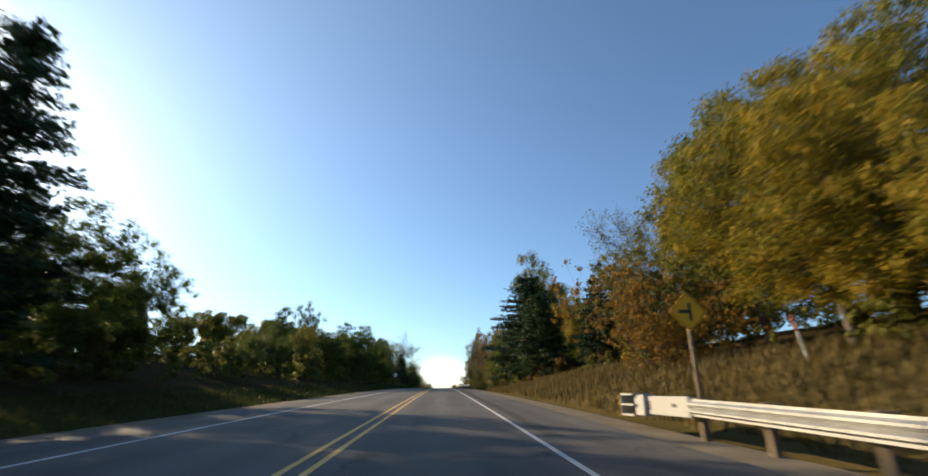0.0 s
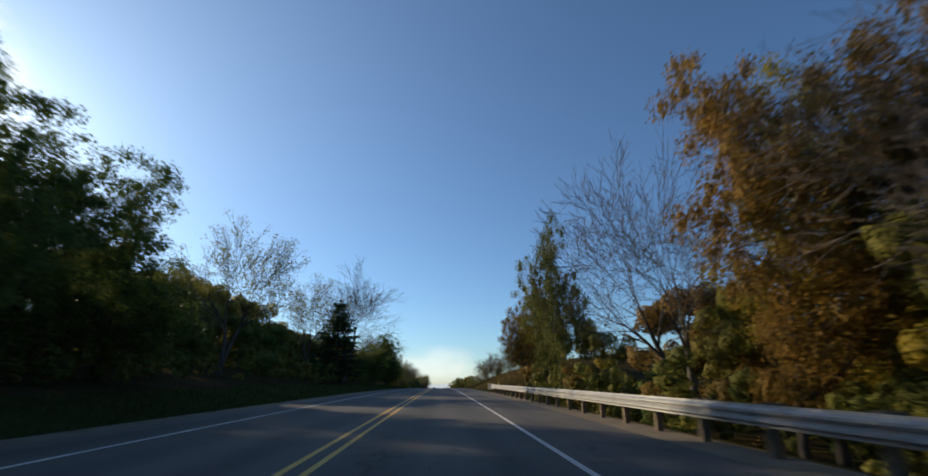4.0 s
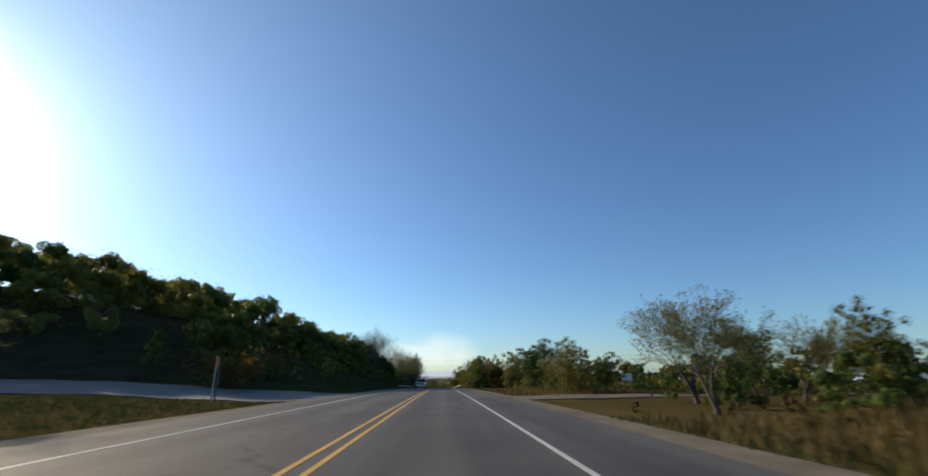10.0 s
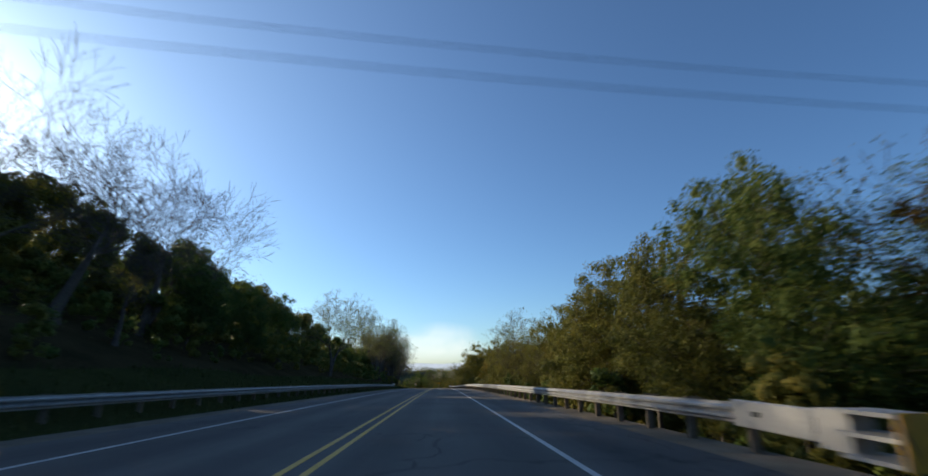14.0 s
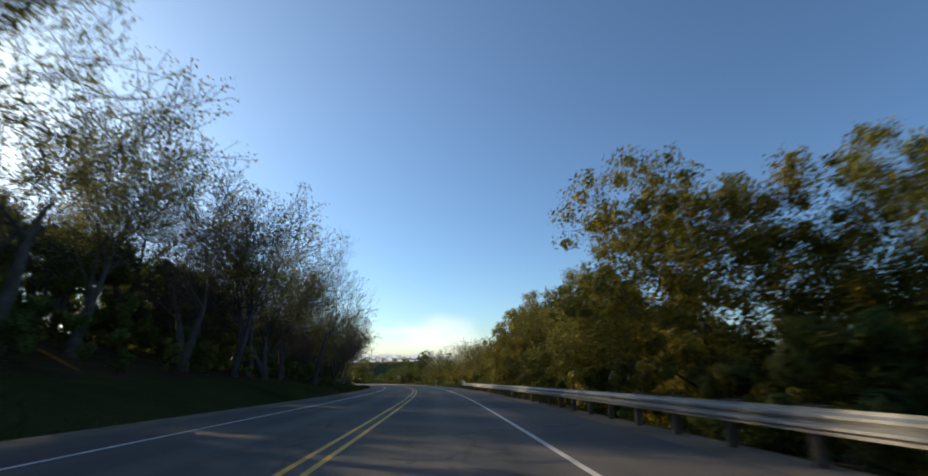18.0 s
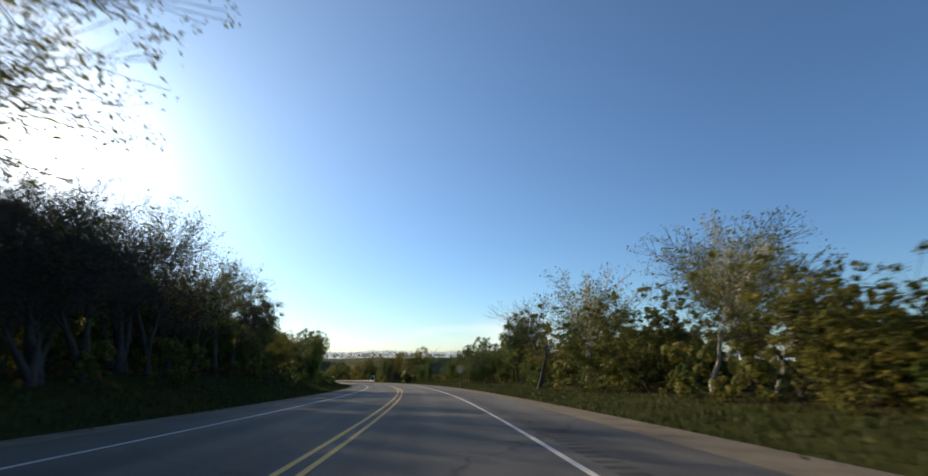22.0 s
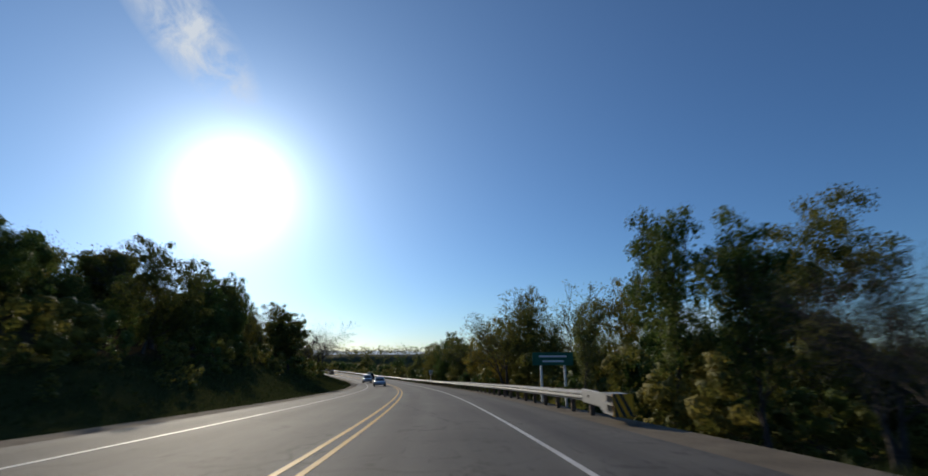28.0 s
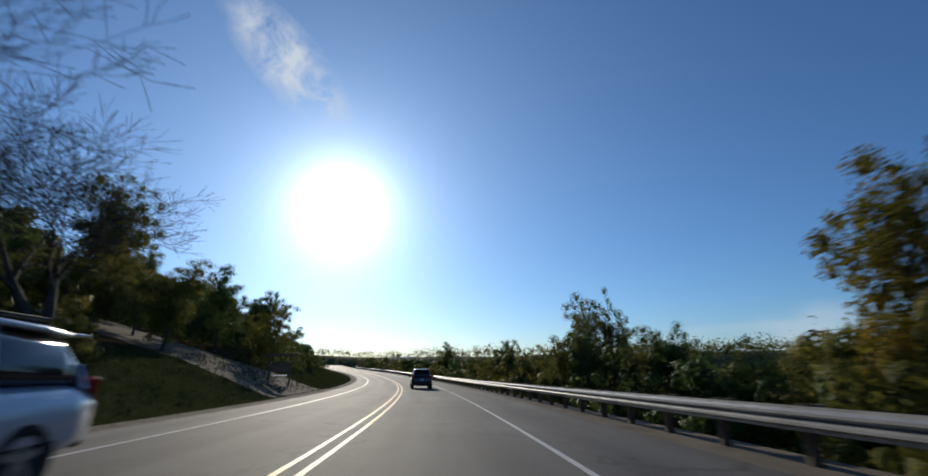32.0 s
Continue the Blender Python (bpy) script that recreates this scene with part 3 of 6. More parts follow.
# from 182 m to 247 m
for kind, colour, s, u, height, wide in (
        ("bush", "gold", 182.5, 17, 4.1, 1.3),
        ("bare", "olive", 187.5, 18, 9.2, 1),
        ("bare", "olive", 189.0, -15, 22.1, 1.7),
        ("oak", "rust", 192.5, -17, 6.1, 1.2),
        ("bare", "olive", 196.5, 17.5, 12.0, 0.9),
        ("oak", "olive", 202.0, -17, 8.4, 1.2),
        ("oak", "green", 205.5, -15, 6.4, 1.1),
        ("sparse", "gold", 212.5, 22, 2.7, 0.9),
        ("oak", "green", 214.0, -13, 9.2, 1.3),
        ("bare", "olive", 216.5, -24, 10.2, 1.1),
        ("sparse", "pale", 217.5, 18, 2.8, 1.2),
        ("bare", "olive", 220.0, -24, 9.4, 1.1),
        ("oak", "green", 220.5, -13, 11.8, 1.2),
        ("bare", "olive", 226.5, 16, 6.4, 1.2),
        ("bare", "olive", 230.5, -16, 14.9, 1.2),
        ("bare", "rust", 234.0, 21, 5.7, 1.3),
        ("oak", "green", 234.5, -16, 10.4, 1.3),
        ("bare", "olive", 237.9, -15, 15.8, 1.1),
        ("oak", "green", 239.4, -13, 8.1, 1.2),
        ("sparse", "gold", 241.0, 22, 6.4, 1.1),
        ("oak", "green", 242.0, -14, 11.5, 1.2),
        ("sparse", "olive", 243.5, 20, 4.2, 1.2),
        ("oak", "green", 244.9, -14, 6.1, 1.2),
        ("oak", "green", 247.0, -14, 10.0, 1.2),):
    plant(kind, colour, s, u, height, wide)
# from 254 m to 363 m
for kind, colour, s, u, height, wide in (
        ("bare", "olive", 254.0, 15, 6.6, 1.2),
        ("sparse", "gold", 258.5, 19, 6.0, 1),
        ("poplar", "gold", 260.5, 20, 5.4, 1.1),
        ("sparse", "gold", 261.5, 16, 6.5, 1),
        ("sparse", "pale", 263.5, -11, 8.4, 1.35),
        ("sparse", "gold", 264.5, 17, 7.5, 1.1),
        ("bush", "olive", 266.0, -14, 7.0, 1.3),
        ("bare", "olive", 267.0, 16, 5.5, 1.2),
        ("bare", "olive", 269.0, 15, 4.5, 1.3),
        ("sparse", "pale", 271.0, -11.5, 7.8, 1.2),
        ("bush", "olive", 273.5, -11, 4.3, 1.2),
        ("bush", "olive", 274.0, 14, 3.4, 1.3),
        ("oak", "olive", 289.5, 22, 5.0, 1.2),
        ("sparse", "olive", 295.5, 22, 4.0, 1.1),
        ("sparse", "pale", 298.0, 18, 5.2, 1.2),
        ("oak", "green", 313.5, 17, 3.8, 1.2),
        ("bush", "rust", 317.0, -19, 4.1, 1.3),
        ("bush", "rust", 327.0, -20, 3.1, 1.3),
        ("sparse", "olive", 332.5, 18, 6.6, 1),
        ("oak", "olive", 337.5, 17, 3.6, 1.2),
        ("oak", "green", 338.0, 25, 4.8, 0.9),
        ("sparse", "olive", 357.5, 25, 6.0, 1.2),
        ("oak", "olive", 360.0, 30, 7.0, 1),
        ("oak", "olive", 363.0, -14, 6.4, 1),):
    plant(kind, colour, s, u, height, wide)
# from 364 m to 470 m
for kind, colour, s, u, height, wide in (
        ("oak", "olive", 364.5, 21, 9.0, 1.2),
        ("oak", "olive", 368.5, 20, 6.5, 1.2),
        ("oak", "olive", 371.0, 19, 9.0, 1.2),
        ("oak", "green", 380.0, -26, 7.4, 1.1),
        ("sparse", "green", 384.5, 16, 9.4, 1.1),
        ("oak", "green", 386.5, -26, 6.7, 1.1),
        ("oak", "rust", 387.0, 15, 9.1, 1),
        ("sparse", "olive", 389.0, 16, 10.2, 1.1),
        ("bare", "olive", 389.5, -14, 11.3, 1.1),
        ("oak", "green", 391.0, 12, 9.9, 1.1),
        ("oak", "green", 391.0, -24, 8.1, 1.1),
        ("oak", "green", 394.5, -22, 8.5, 1.1),
        ("oak", "olive", 395.0, 12, 9.3, 1),
        ("bare", "olive", 397.0, -17, 11.5, 1),
        ("poplar", "olive", 400.0, 12, 9.8, 1.2),
        ("bare", "olive", 402.5, -15, 7.1, 1),
        ("oak", "olive", 405.5, 12, 10.2, 1.2),
        ("oak", "green", 411.0, -16, 6.9, 1.1),
        ("oak", "olive", 414.5, 12, 8.7, 1.2),
        ("oak", "green", 416.5, -15, 5.8, 1.1),
        ("oak", "green", 427.0, -15, 7.5, 1.1),
        ("sparse", "pale", 441.0, -13, 11.6, 1.1),
        ("sparse", "olive", 444.0, 13, 13.2, 1.2),
        ("sparse", "rust", 469.5, 16, 9.5, 1),):
    plant(kind, colour, s, u, height, wide)
# from 472 m to 533 m
for kind, colour, s, u, height, wide in (
        ("oak", "olive", 472.0, 16, 7.5, 1.2),
        ("oak", "green", 476.5, 15, 8.0, 1.2),
        ("oak", "green", 480.0, -18, 6.3, 1.1),
        ("bare", "olive", 480.0, 16, 9.0, 1),
        ("oak", "green", 483.5, -18, 5.8, 1.1),
        ("bare", "olive", 484.5, 15, 7.9, 1.2),
        ("oak", "green", 487.5, -18, 6.2, 1.1),
        ("oak", "gold", 488.5, 13, 8.6, 1.1),
        ("sparse", "pale", 490.5, -14, 13.0, 1.1),
        ("oak", "gold", 493.5, 15, 8.5, 1.2),
        ("sparse", "pale", 497.0, -14, 17.0, 1),
        ("oak", "olive", 498.0, 18, 12.0, 1.1),
        ("oak", "gold", 500.5, 15, 12.0, 1.1),
        ("sparse", "pale", 503.0, -14, 15.0, 1.2),
        ("oak", "gold", 508.5, 13, 8.6, 1),
        ("sparse", "pale", 509.5, -16, 13.8, 1),
        ("oak", "olive", 515.0, 13, 10.5, 1.1),
        ("bare", "pale", 516.0, -14, 14.8, 1.1),
        ("sparse", "pale", 521.5, -13, 14.8, 1.1),
        ("oak", "olive", 523.5, 17, 13.0, 1.2),
        ("oak", "olive", 525.5, 14, 13.5, 1.2),
        ("bare", "pale", 528.0, -13, 14.0, 1.1),
        ("oak", "olive", 529.5, 14, 10.4, 1.1),
        ("oak", "olive", 533.5, 14, 11.5, 1.1),):
    plant(kind, colour, s, u, height, wide)
# from 536 m to 612 m
for kind, colour, s, u, height, wide in (
        ("sparse", "olive", 536.5, -14, 14.8, 1.1),
        ("oak", "olive", 541.0, 14, 12.0, 1),
        ("bare", "pale", 544.5, -12, 20.2, 1),
        ("oak", "olive", 549.9, 15, 13.0, 1.1),
        ("oak", "olive", 553.4, 15, 12.0, 0.75),
        ("sparse", "olive", 556.9, -15, 12.0, 1.1),
        ("bare", "olive", 563.4, -15, 13.8, 1.1),
        ("bare", "olive", 573.4, -13, 16.2, 1.1),
        ("oak", "olive", 575.4, 16, 8.0, 1.1),
        ("sparse", "pale", 579.9, 22, 9.9, 1),
        ("sparse", "olive", 581.9, 18, 8.8, 1.2),
        ("bare", "olive", 582.5, -12, 11.5, 1.1),
        ("bare", "rust", 590.4, 17, 7.4, 1.3),
        ("bush", "gold", 593.9, 17, 4.5, 1.4),
        ("bare", "pale", 595.4, -13, 15.7, 1),
        ("sparse", "olive", 597.4, -15, 10.3, 1.2),
        ("bush", "olive", 599.9, 17, 5.0, 1.4),
        ("bush", "olive", 601.4, 16, 4.8, 1),
        ("bush", "olive", 602.9, 16, 4.3, 1),
        ("sparse", "olive", 604.9, 16, 6.2, 1.2),
        ("birch", "pale", 607.4, 17, 5.5, 1),
        ("bare", "pale", 607.9, -14, 8.0, 1.1),
        ("sparse", "olive", 610.4, -16, 8.9, 1.2),
        ("birch", "pale", 611.9, 17, 9.5, 1),):
    plant(kind, colour, s, u, height, wide)
# from 612 m to 690 m
for kind, colour, s, u, height, wide in (
        ("bare", "pale", 612.4, -15, 11.4, 1),
        ("sparse", "pale", 613.4, 21, 9.5, 1.1),
        ("bush", "olive", 618.9, 18, 6.9, 1.4),
        ("sparse", "olive", 621.9, -17, 13.0, 0.8),
        ("birch", "pale", 624.4, 15, 9.8, 1),
        ("sparse", "pale", 626.4, -16, 10.2, 1),
        ("birch", "pale", 626.9, 16, 11.2, 1),
        ("bare", "olive", 633.9, -17, 12.1, 1),
        ("oak", "green", 634.4, 20, 9.6, 1.2),
        ("bare", "olive", 638.4, -17, 9.2, 1),
        ("oak", "green", 643.4, -18, 11.5, 1.2),
        ("bush", "olive", 643.9, 19, 6.0, 1.3),
        ("oak", "green", 651.4, -18, 7.7, 1.1),
        ("oak", "green", 654.4, 21, 7.0, 1.1),
        ("poplar", "green", 658.4, 19, 10.5, 1.5),
        ("oak", "olive", 663.4, -20, 7.4, 1.1),
        ("oak", "green", 666.9, 20, 7.9, 1.1),
        ("oak", "olive", 673.9, -20, 7.8, 1.1),
        ("sparse", "green", 673.9, 15, 7.1, 1.2),
        ("bush", "green", 678.4, 18, 4.7, 1.3),
        ("oak", "green", 683.4, 19, 6.4, 1.2),
        ("sparse", "olive", 683.9, -19, 7.6, 1.2),
        ("oak", "green", 687.9, 19, 8.2, 1.2),
        ("oak", "olive", 690.4, -21, 8.2, 1.1),):
    plant(kind, colour, s, u, height, wide)
# from 696 m to 815 m
for kind, colour, s, u, height, wide in (
        ("oak", "green", 695.9, 17, 5.3, 1),
        ("oak", "olive", 696.9, -21, 8.1, 1.1),
        ("sparse", "pale", 704.4, -20, 8.9, 1.1),
        ("sparse", "pale", 709.4, -18, 11.2, 1.2),
        ("oak", "green", 724.9, 16, 6.0, 1.2),
        ("oak", "green", 734.9, -19, 8.5, 1.1),
        ("bare", "olive", 747.0, 12, 5.8, 1.1),
        ("sparse", "olive", 749.0, 13, 6.6, 1),
        ("poplar", "green", 752.0, 12, 8.4, 1.1),
        ("poplar", "green", 755.5, 11, 9.7, 1.1),
        ("poplar", "pale", 765.0, 11, 8.0, 1.2),
        ("oak", "green", 769.5, -26, 7.1, 1.2),
        ("oak", "green", 774.0, -25, 5.7, 1.2),
        ("bare", "pale", 778.0, -20, 8.7, 1.1),
        ("oak", "green", 779.5, -24, 5.4, 1.1),
        ("sparse", "olive", 783.0, 17, 14.3, 1.4),
        ("sparse", "pale", 785.5, 11, 9.8, 1.2),
        ("oak", "green", 788.5, -21, 8.3, 1.1),
        ("oak", "gold", 796.5, 14, 10.1, 1),
        ("oak", "green", 804.5, -24, 10.5, 1.1),
        ("oak", "gold", 802.0, 14.5, 12.0, 1),
        ("oak", "green", 809.0, -24, 9.5, 1.1),
        ("sparse", "pale", 813.5, -20, 8.5, 1.1),
        ("sparse", "olive", 815.0, 13, 8.2, 1.2),):
    plant(kind, colour, s, u, height, wide)
# from 822 m to 918 m
for kind, colour, s, u, height, wide in (
        ("oak", "green", 822.5, 12, 9.5, 1.1),
        ("oak", "green", 824.5, -20, 8.2, 1.1),
        ("oak", "green", 827.0, 14, 11.0, 1),
        ("oak", "green", 827.5, 18, 10.6, 1.2),
        ("oak", "green", 829.0, 13.5, 12.0, 1),
        ("oak", "olive", 833.0, 12, 10.0, 1.1),
        ("oak", "olive", 837.0, 12, 9.8, 1.1),
        ("oak", "olive", 840.5, -22, 6.6, 1.1),
        ("poplar", "green", 842.0, 12, 8.5, 1.2),
        ("oak", "olive", 845.5, -22, 6.5, 1.1),
        ("poplar", "gold", 846.0, 11, 7.3, 1.3),
        ("oak", "olive", 853.5, -20, 8.1, 1.1),
        ("oak", "olive", 854.5, 17, 6.0, 1.2),
        ("bare", "olive", 855.5, -15, 9.3, 1.2),
        ("oak", "olive", 859.0, 13, 5.4, 1.2),
        ("oak", "green", 861.0, 18, 6.0, 1.2),
        ("oak", "olive", 864.5, -17, 6.2, 1.1),
        ("poplar", "pale", 868.0, 12, 7.8, 1.1),
        ("poplar", "pale", 870.5, 16, 9.9, 1.1),
        ("oak", "olive", 873.5, -17, 7.2, 1.1),
        ("bush", "gold", 888.5, 12, 6.2, 1),
        ("oak", "green", 889.0, -19, 9.5, 1.1),
        ("oak", "green", 912.0, -20, 10.0, 1.1),
        ("oak", "green", 918.0, 20, 10.3, 1),):
    plant(kind, colour, s, u, height, wide)
# from 970 m to 1096 m
for kind, colour, s, u, height, wide in (
        ("oak", "olive", 970.0, 22, 12.8, 1.1),
        ("oak", "green", 1096.0, -22, 16.0, 1.1),):
    plant(kind, colour, s, u, height, wide)

# ---- thickets of thin trees, joined ----
thicket("slender olive and gold trees crowding behind the guard rail", 408, 458, 11.5, 16, 3.4, ("oak", "oak", "sparse"), "olive", 7, 10, 67)
thicket("dark green trees massed behind the grass verge", 672, 748, 19, 30, 3.2, ("oak", "oak", "sparse", "poplar"), "green", 5, 8, 71)
thicket("pale leafless trees crowding the wood's edge", 515, 640, -26, -13, 2.6, ("bare", "bare", "sparse"), "pale", 8, 13, 61)

# trees between, to close the line of the woods
for kind, colour, s, u, height, wide in (
        ("oak", "gold", 21.0, 25, 19.8, 1.15),
        ("oak", "gold", 34.0, 26, 16.9, 1.15),
        ("oak", "olive", 42.0, 20, 10.0, 1.15),
        ("oak", "olive", 70.0, 18, 20.9, 1.15),
        ("oak", "green", 71.0, -15, 7.5, 1.15),
        ("oak", "green", 84.0, -27, 12.0, 1.15),
        ("oak", "olive", 87.0, 15.5, 13.1, 1.15),
        ("oak", "green", 88.0, -15, 11.0, 1.15),
        ("oak", "rust", 106.0, 25, 20.1, 1.15),
        ("oak", "green", 108.0, -27, 17.1, 1.15),
        ("oak", "green", 116.0, -22, 13.9, 1.15),
        ("bare", "olive", 210.0, 25, 3.5, 1.15),
        ("bare", "olive", 217.0, 25, 3.5, 1.15),
        ("oak", "green", 222.0, -22, 9.9, 1.15),
        ("bare", "olive", 223.0, 13, 6.2, 1.15),
        ("bare", "olive", 226.0, 21, 4.0, 1.15),
        ("bare", "olive", 231.0, 15.5, 7.5, 1.15),
        ("oak", "green", 233.0, -13, 10.0, 1.15),
        ("sparse", "pale", 241.0, 21, 9.6, 1.15),
        ("bare", "olive", 241.5, -18, 15.9, 1.15),
        ("sparse", "pale", 249.0, 25, 9.1, 1.15),
        ("sparse", "gold", 261.0, 18, 8.8, 1.15),
        ("sparse", "gold", 266.0, 21, 8.0, 1.15),):
    plant(kind, colour, s, u, height, wide)
for kind, colour, s, u, height, wide in (
        ("sparse", "pale", 267.0, -13, 10.2, 1.15),
        ("sparse", "pale", 276.0, -13, 5.0, 1.15),
        ("sparse", "pale", 284.0, -13, 3.5, 1.15),
        ("sparse", "pale", 289.0, 13, 5.4, 1.15),
        ("sparse", "gold", 295.0, 15.5, 6.2, 1.15),
        ("sparse", "pale", 298.0, 25, 5.1, 1.15),
        ("oak", "green", 304.0, 25, 5.9, 1.15),
        ("oak", "olive", 312.0, 13, 5.1, 1.15),
        ("bush", "olive", 317.0, 15.5, 4.0, 1.35),
        ("oak", "green", 327.0, 13, 6.4, 1.15),
        ("oak", "green", 352.0, 25, 5.4, 1.15),
        ("oak", "olive", 367.0, 21, 6.0, 1.15),
        ("oak", "green", 369.0, -27, 8.3, 1.15),
        ("oak", "olive", 379.0, 19, 11.0, 1.15),
        ("oak", "green", 394.0, 18, 11.5, 1.15),
        ("bare", "olive", 402.0, -18, 13.1, 1.15),
        ("bare", "olive", 409.0, -18, 14.7, 1.15),
        ("oak", "gold", 503.0, 13, 13.6, 1.15),
        ("oak", "olive", 518.0, 21, 12.0, 1.15),
        ("sparse", "olive", 523.0, -22, 20.3, 1.15),):
    plant(kind, colour, s, u, height, wide)
for kind, colour, s, u, height, wide in (
        ("sparse", "olive", 524.0, -13, 16.3, 1.15),
        ("oak", "olive", 536.5, 21, 19.5, 1.15),
        ("oak", "olive", 538.0, 13, 13.2, 1.15),
        ("bare", "pale", 544.5, -18, 17.7, 1.15),
        ("sparse", "olive", 561.9, 25, 13.9, 1.15),
        ("sparse", "olive", 572.9, -22, 21.4, 1.15),
        ("bare", "pale", 574.9, -13, 18.7, 1.15),
        ("sparse", "olive", 576.9, 15.5, 8.3, 1.15),
        ("sparse", "olive", 586.9, -13, 15.0, 1.15),
        ("bare", "pale", 595.9, -22, 17.9, 1.15),
        ("sparse", "olive", 596.9, -13, 13.0, 1.15),
        ("sparse", "pale", 596.9, 21, 9.4, 1.15),
        ("sparse", "olive", 618.9, 25, 13.1, 1.15),
        ("sparse", "pale", 620.9, -18, 12.0, 1.15),
        ("bare", "rust", 633.9, 14, 10.5, 1.15),
        ("oak", "green", 641.9, 21, 8.0, 1.15),
        ("oak", "olive", 645.9, -18, 11.2, 1.15),
        ("oak", "green", 661.9, 21, 12.3, 1.15),
        ("oak", "green", 665.9, -13, 6.9, 1.15),
        ("oak", "green", 672.9, 25, 11.5, 1.15),
        ("oak", "green", 684.9, 25, 7.0, 1.15),
        ("oak", "green", 693.9, 25, 10.4, 1.15),
        ("oak", "olive", 705.9, -15, 11.2, 1.15),
        ("oak", "green", 722.9, -18, 12.6, 1.15),):
    plant(kind, colour, s, u, height, wide)
for kind, colour, s, u, height, wide in (
        ("oak", "olive", 765.0, 25, 17.4, 1.15),
        ("oak", "olive", 773.0, -18, 8.3, 1.15),
        ("oak", "olive", 780.0, 13, 12.0, 1.15),
        ("oak", "gold", 785.0, 25, 16.3, 1.15),
        ("sparse", "olive", 794.0, 18, 9.5, 1.15),
        ("oak", "olive", 797.0, -22, 8.8, 1.15),
        ("oak", "green", 803.0, -27, 11.0, 1.15),
        ("oak", "olive", 808.0, -15, 8.7, 1.15),
        ("oak", "olive", 813.0, -18, 9.4, 1.15),
        ("oak", "olive", 817.0, 13, 9.9, 1.15),
        ("poplar", "green", 819.0, 25, 16.1, 1.15),
        ("oak", "olive", 820.0, -22, 9.4, 1.15),
        ("bare", "green", 849.0, -13, 12.5, 1.15),
        ("bare", "olive", 857.0, -13, 12.0, 1.15),
        ("oak", "green", 868.0, 21, 8.3, 1.15),
        ("oak", "olive", 871.0, -21, 9.0, 1.15),
        ("oak", "olive", 872.0, -22, 11.2, 1.15),
        ("oak", "olive", 873.0, 13, 9.1, 1.15),
        ("oak", "green", 879.0, -22, 8.3, 1.15),
        ("oak", "olive", 889.0, -13, 7.2, 1.15),):
    plant(kind, colour, s, u, height, wide)

# ---- woods, undergrowth and grass: far too many to count ----
def cards_mesh(name, centres, sizes, mat, seed, squash=0.7, slim=0.6, cores=None, radii=None):
    """Small leaf-shaped cards at the given centres, and ragged hearts of clumps, as one mesh."""
    r = np.random.default_rng(seed)
    n = len(centres)
    a = r.normal(size=(n, 3)) * (1, 1, squash)
    a /= np.linalg.norm(a, axis=1)[:, None]
    b = np.cross(a, r.normal(size=(n, 3)))
    b /= np.linalg.norm(b, axis=1)[:, None] + 1e-9
    a, b = a * sizes[:, None], b * (sizes * slim)[:, None]
    v = np.stack((centres - a, centres + b, centres + a, centres - b), axis=1).reshape(-1, 3)
    loops = np.arange(4 * n)
    starts = np.arange(0, 4 * n, 4)
    if cores is not None and len(cores):
        m = len(cores)
        ball = np.array([tuple(q) for q in ICO_V])
        cv = cores[:, None, :] + ball[None] * (radii[:, None] * r.uniform(0.45, 1.3, (m, 12)))[:, :, None]
        tri = np.array(ICO_F).ravel()
        more = (4 * n + 12 * np.arange(m)[:, None] + tri[None]).ravel()
        starts = np.concatenate((starts, 4 * n + np.arange(0, len(more), 3)))
        loops = np.concatenate((loops, more))
        v = np.concatenate((v, cv.reshape(-1, 3)))
    me = bpy.data.meshes.new(name)
    me.vertices.add(len(v))
    me.vertices.foreach_set("co", v.astype(np.float32).ravel())
    me.loops.add(len(loops))
    me.loops.foreach_set("vertex_index", loops.astype(np.int32))
    me.polygons.add(len(starts))
    me.polygons.foreach_set("loop_start", starts.astype(np.int32))
    me.materials.append(mat)
    me.update(calc_edges=True)
    return me


def scatter(ranges, rng):
    """Random ground places in stretches (s0, s1, u0, u1, spacing, low, high)."""
    for s0, s1, u0, u1, gap, low, high in ranges:
        for _ in range(int((s1 - s0) * abs(u1 - u0) / gap ** 2)):
            s, u = rng.uniform(s0, s1), rng.uniform(min(u0, u1), max(u0, u1))
            yield land(s, u), rng.uniform(low, high)


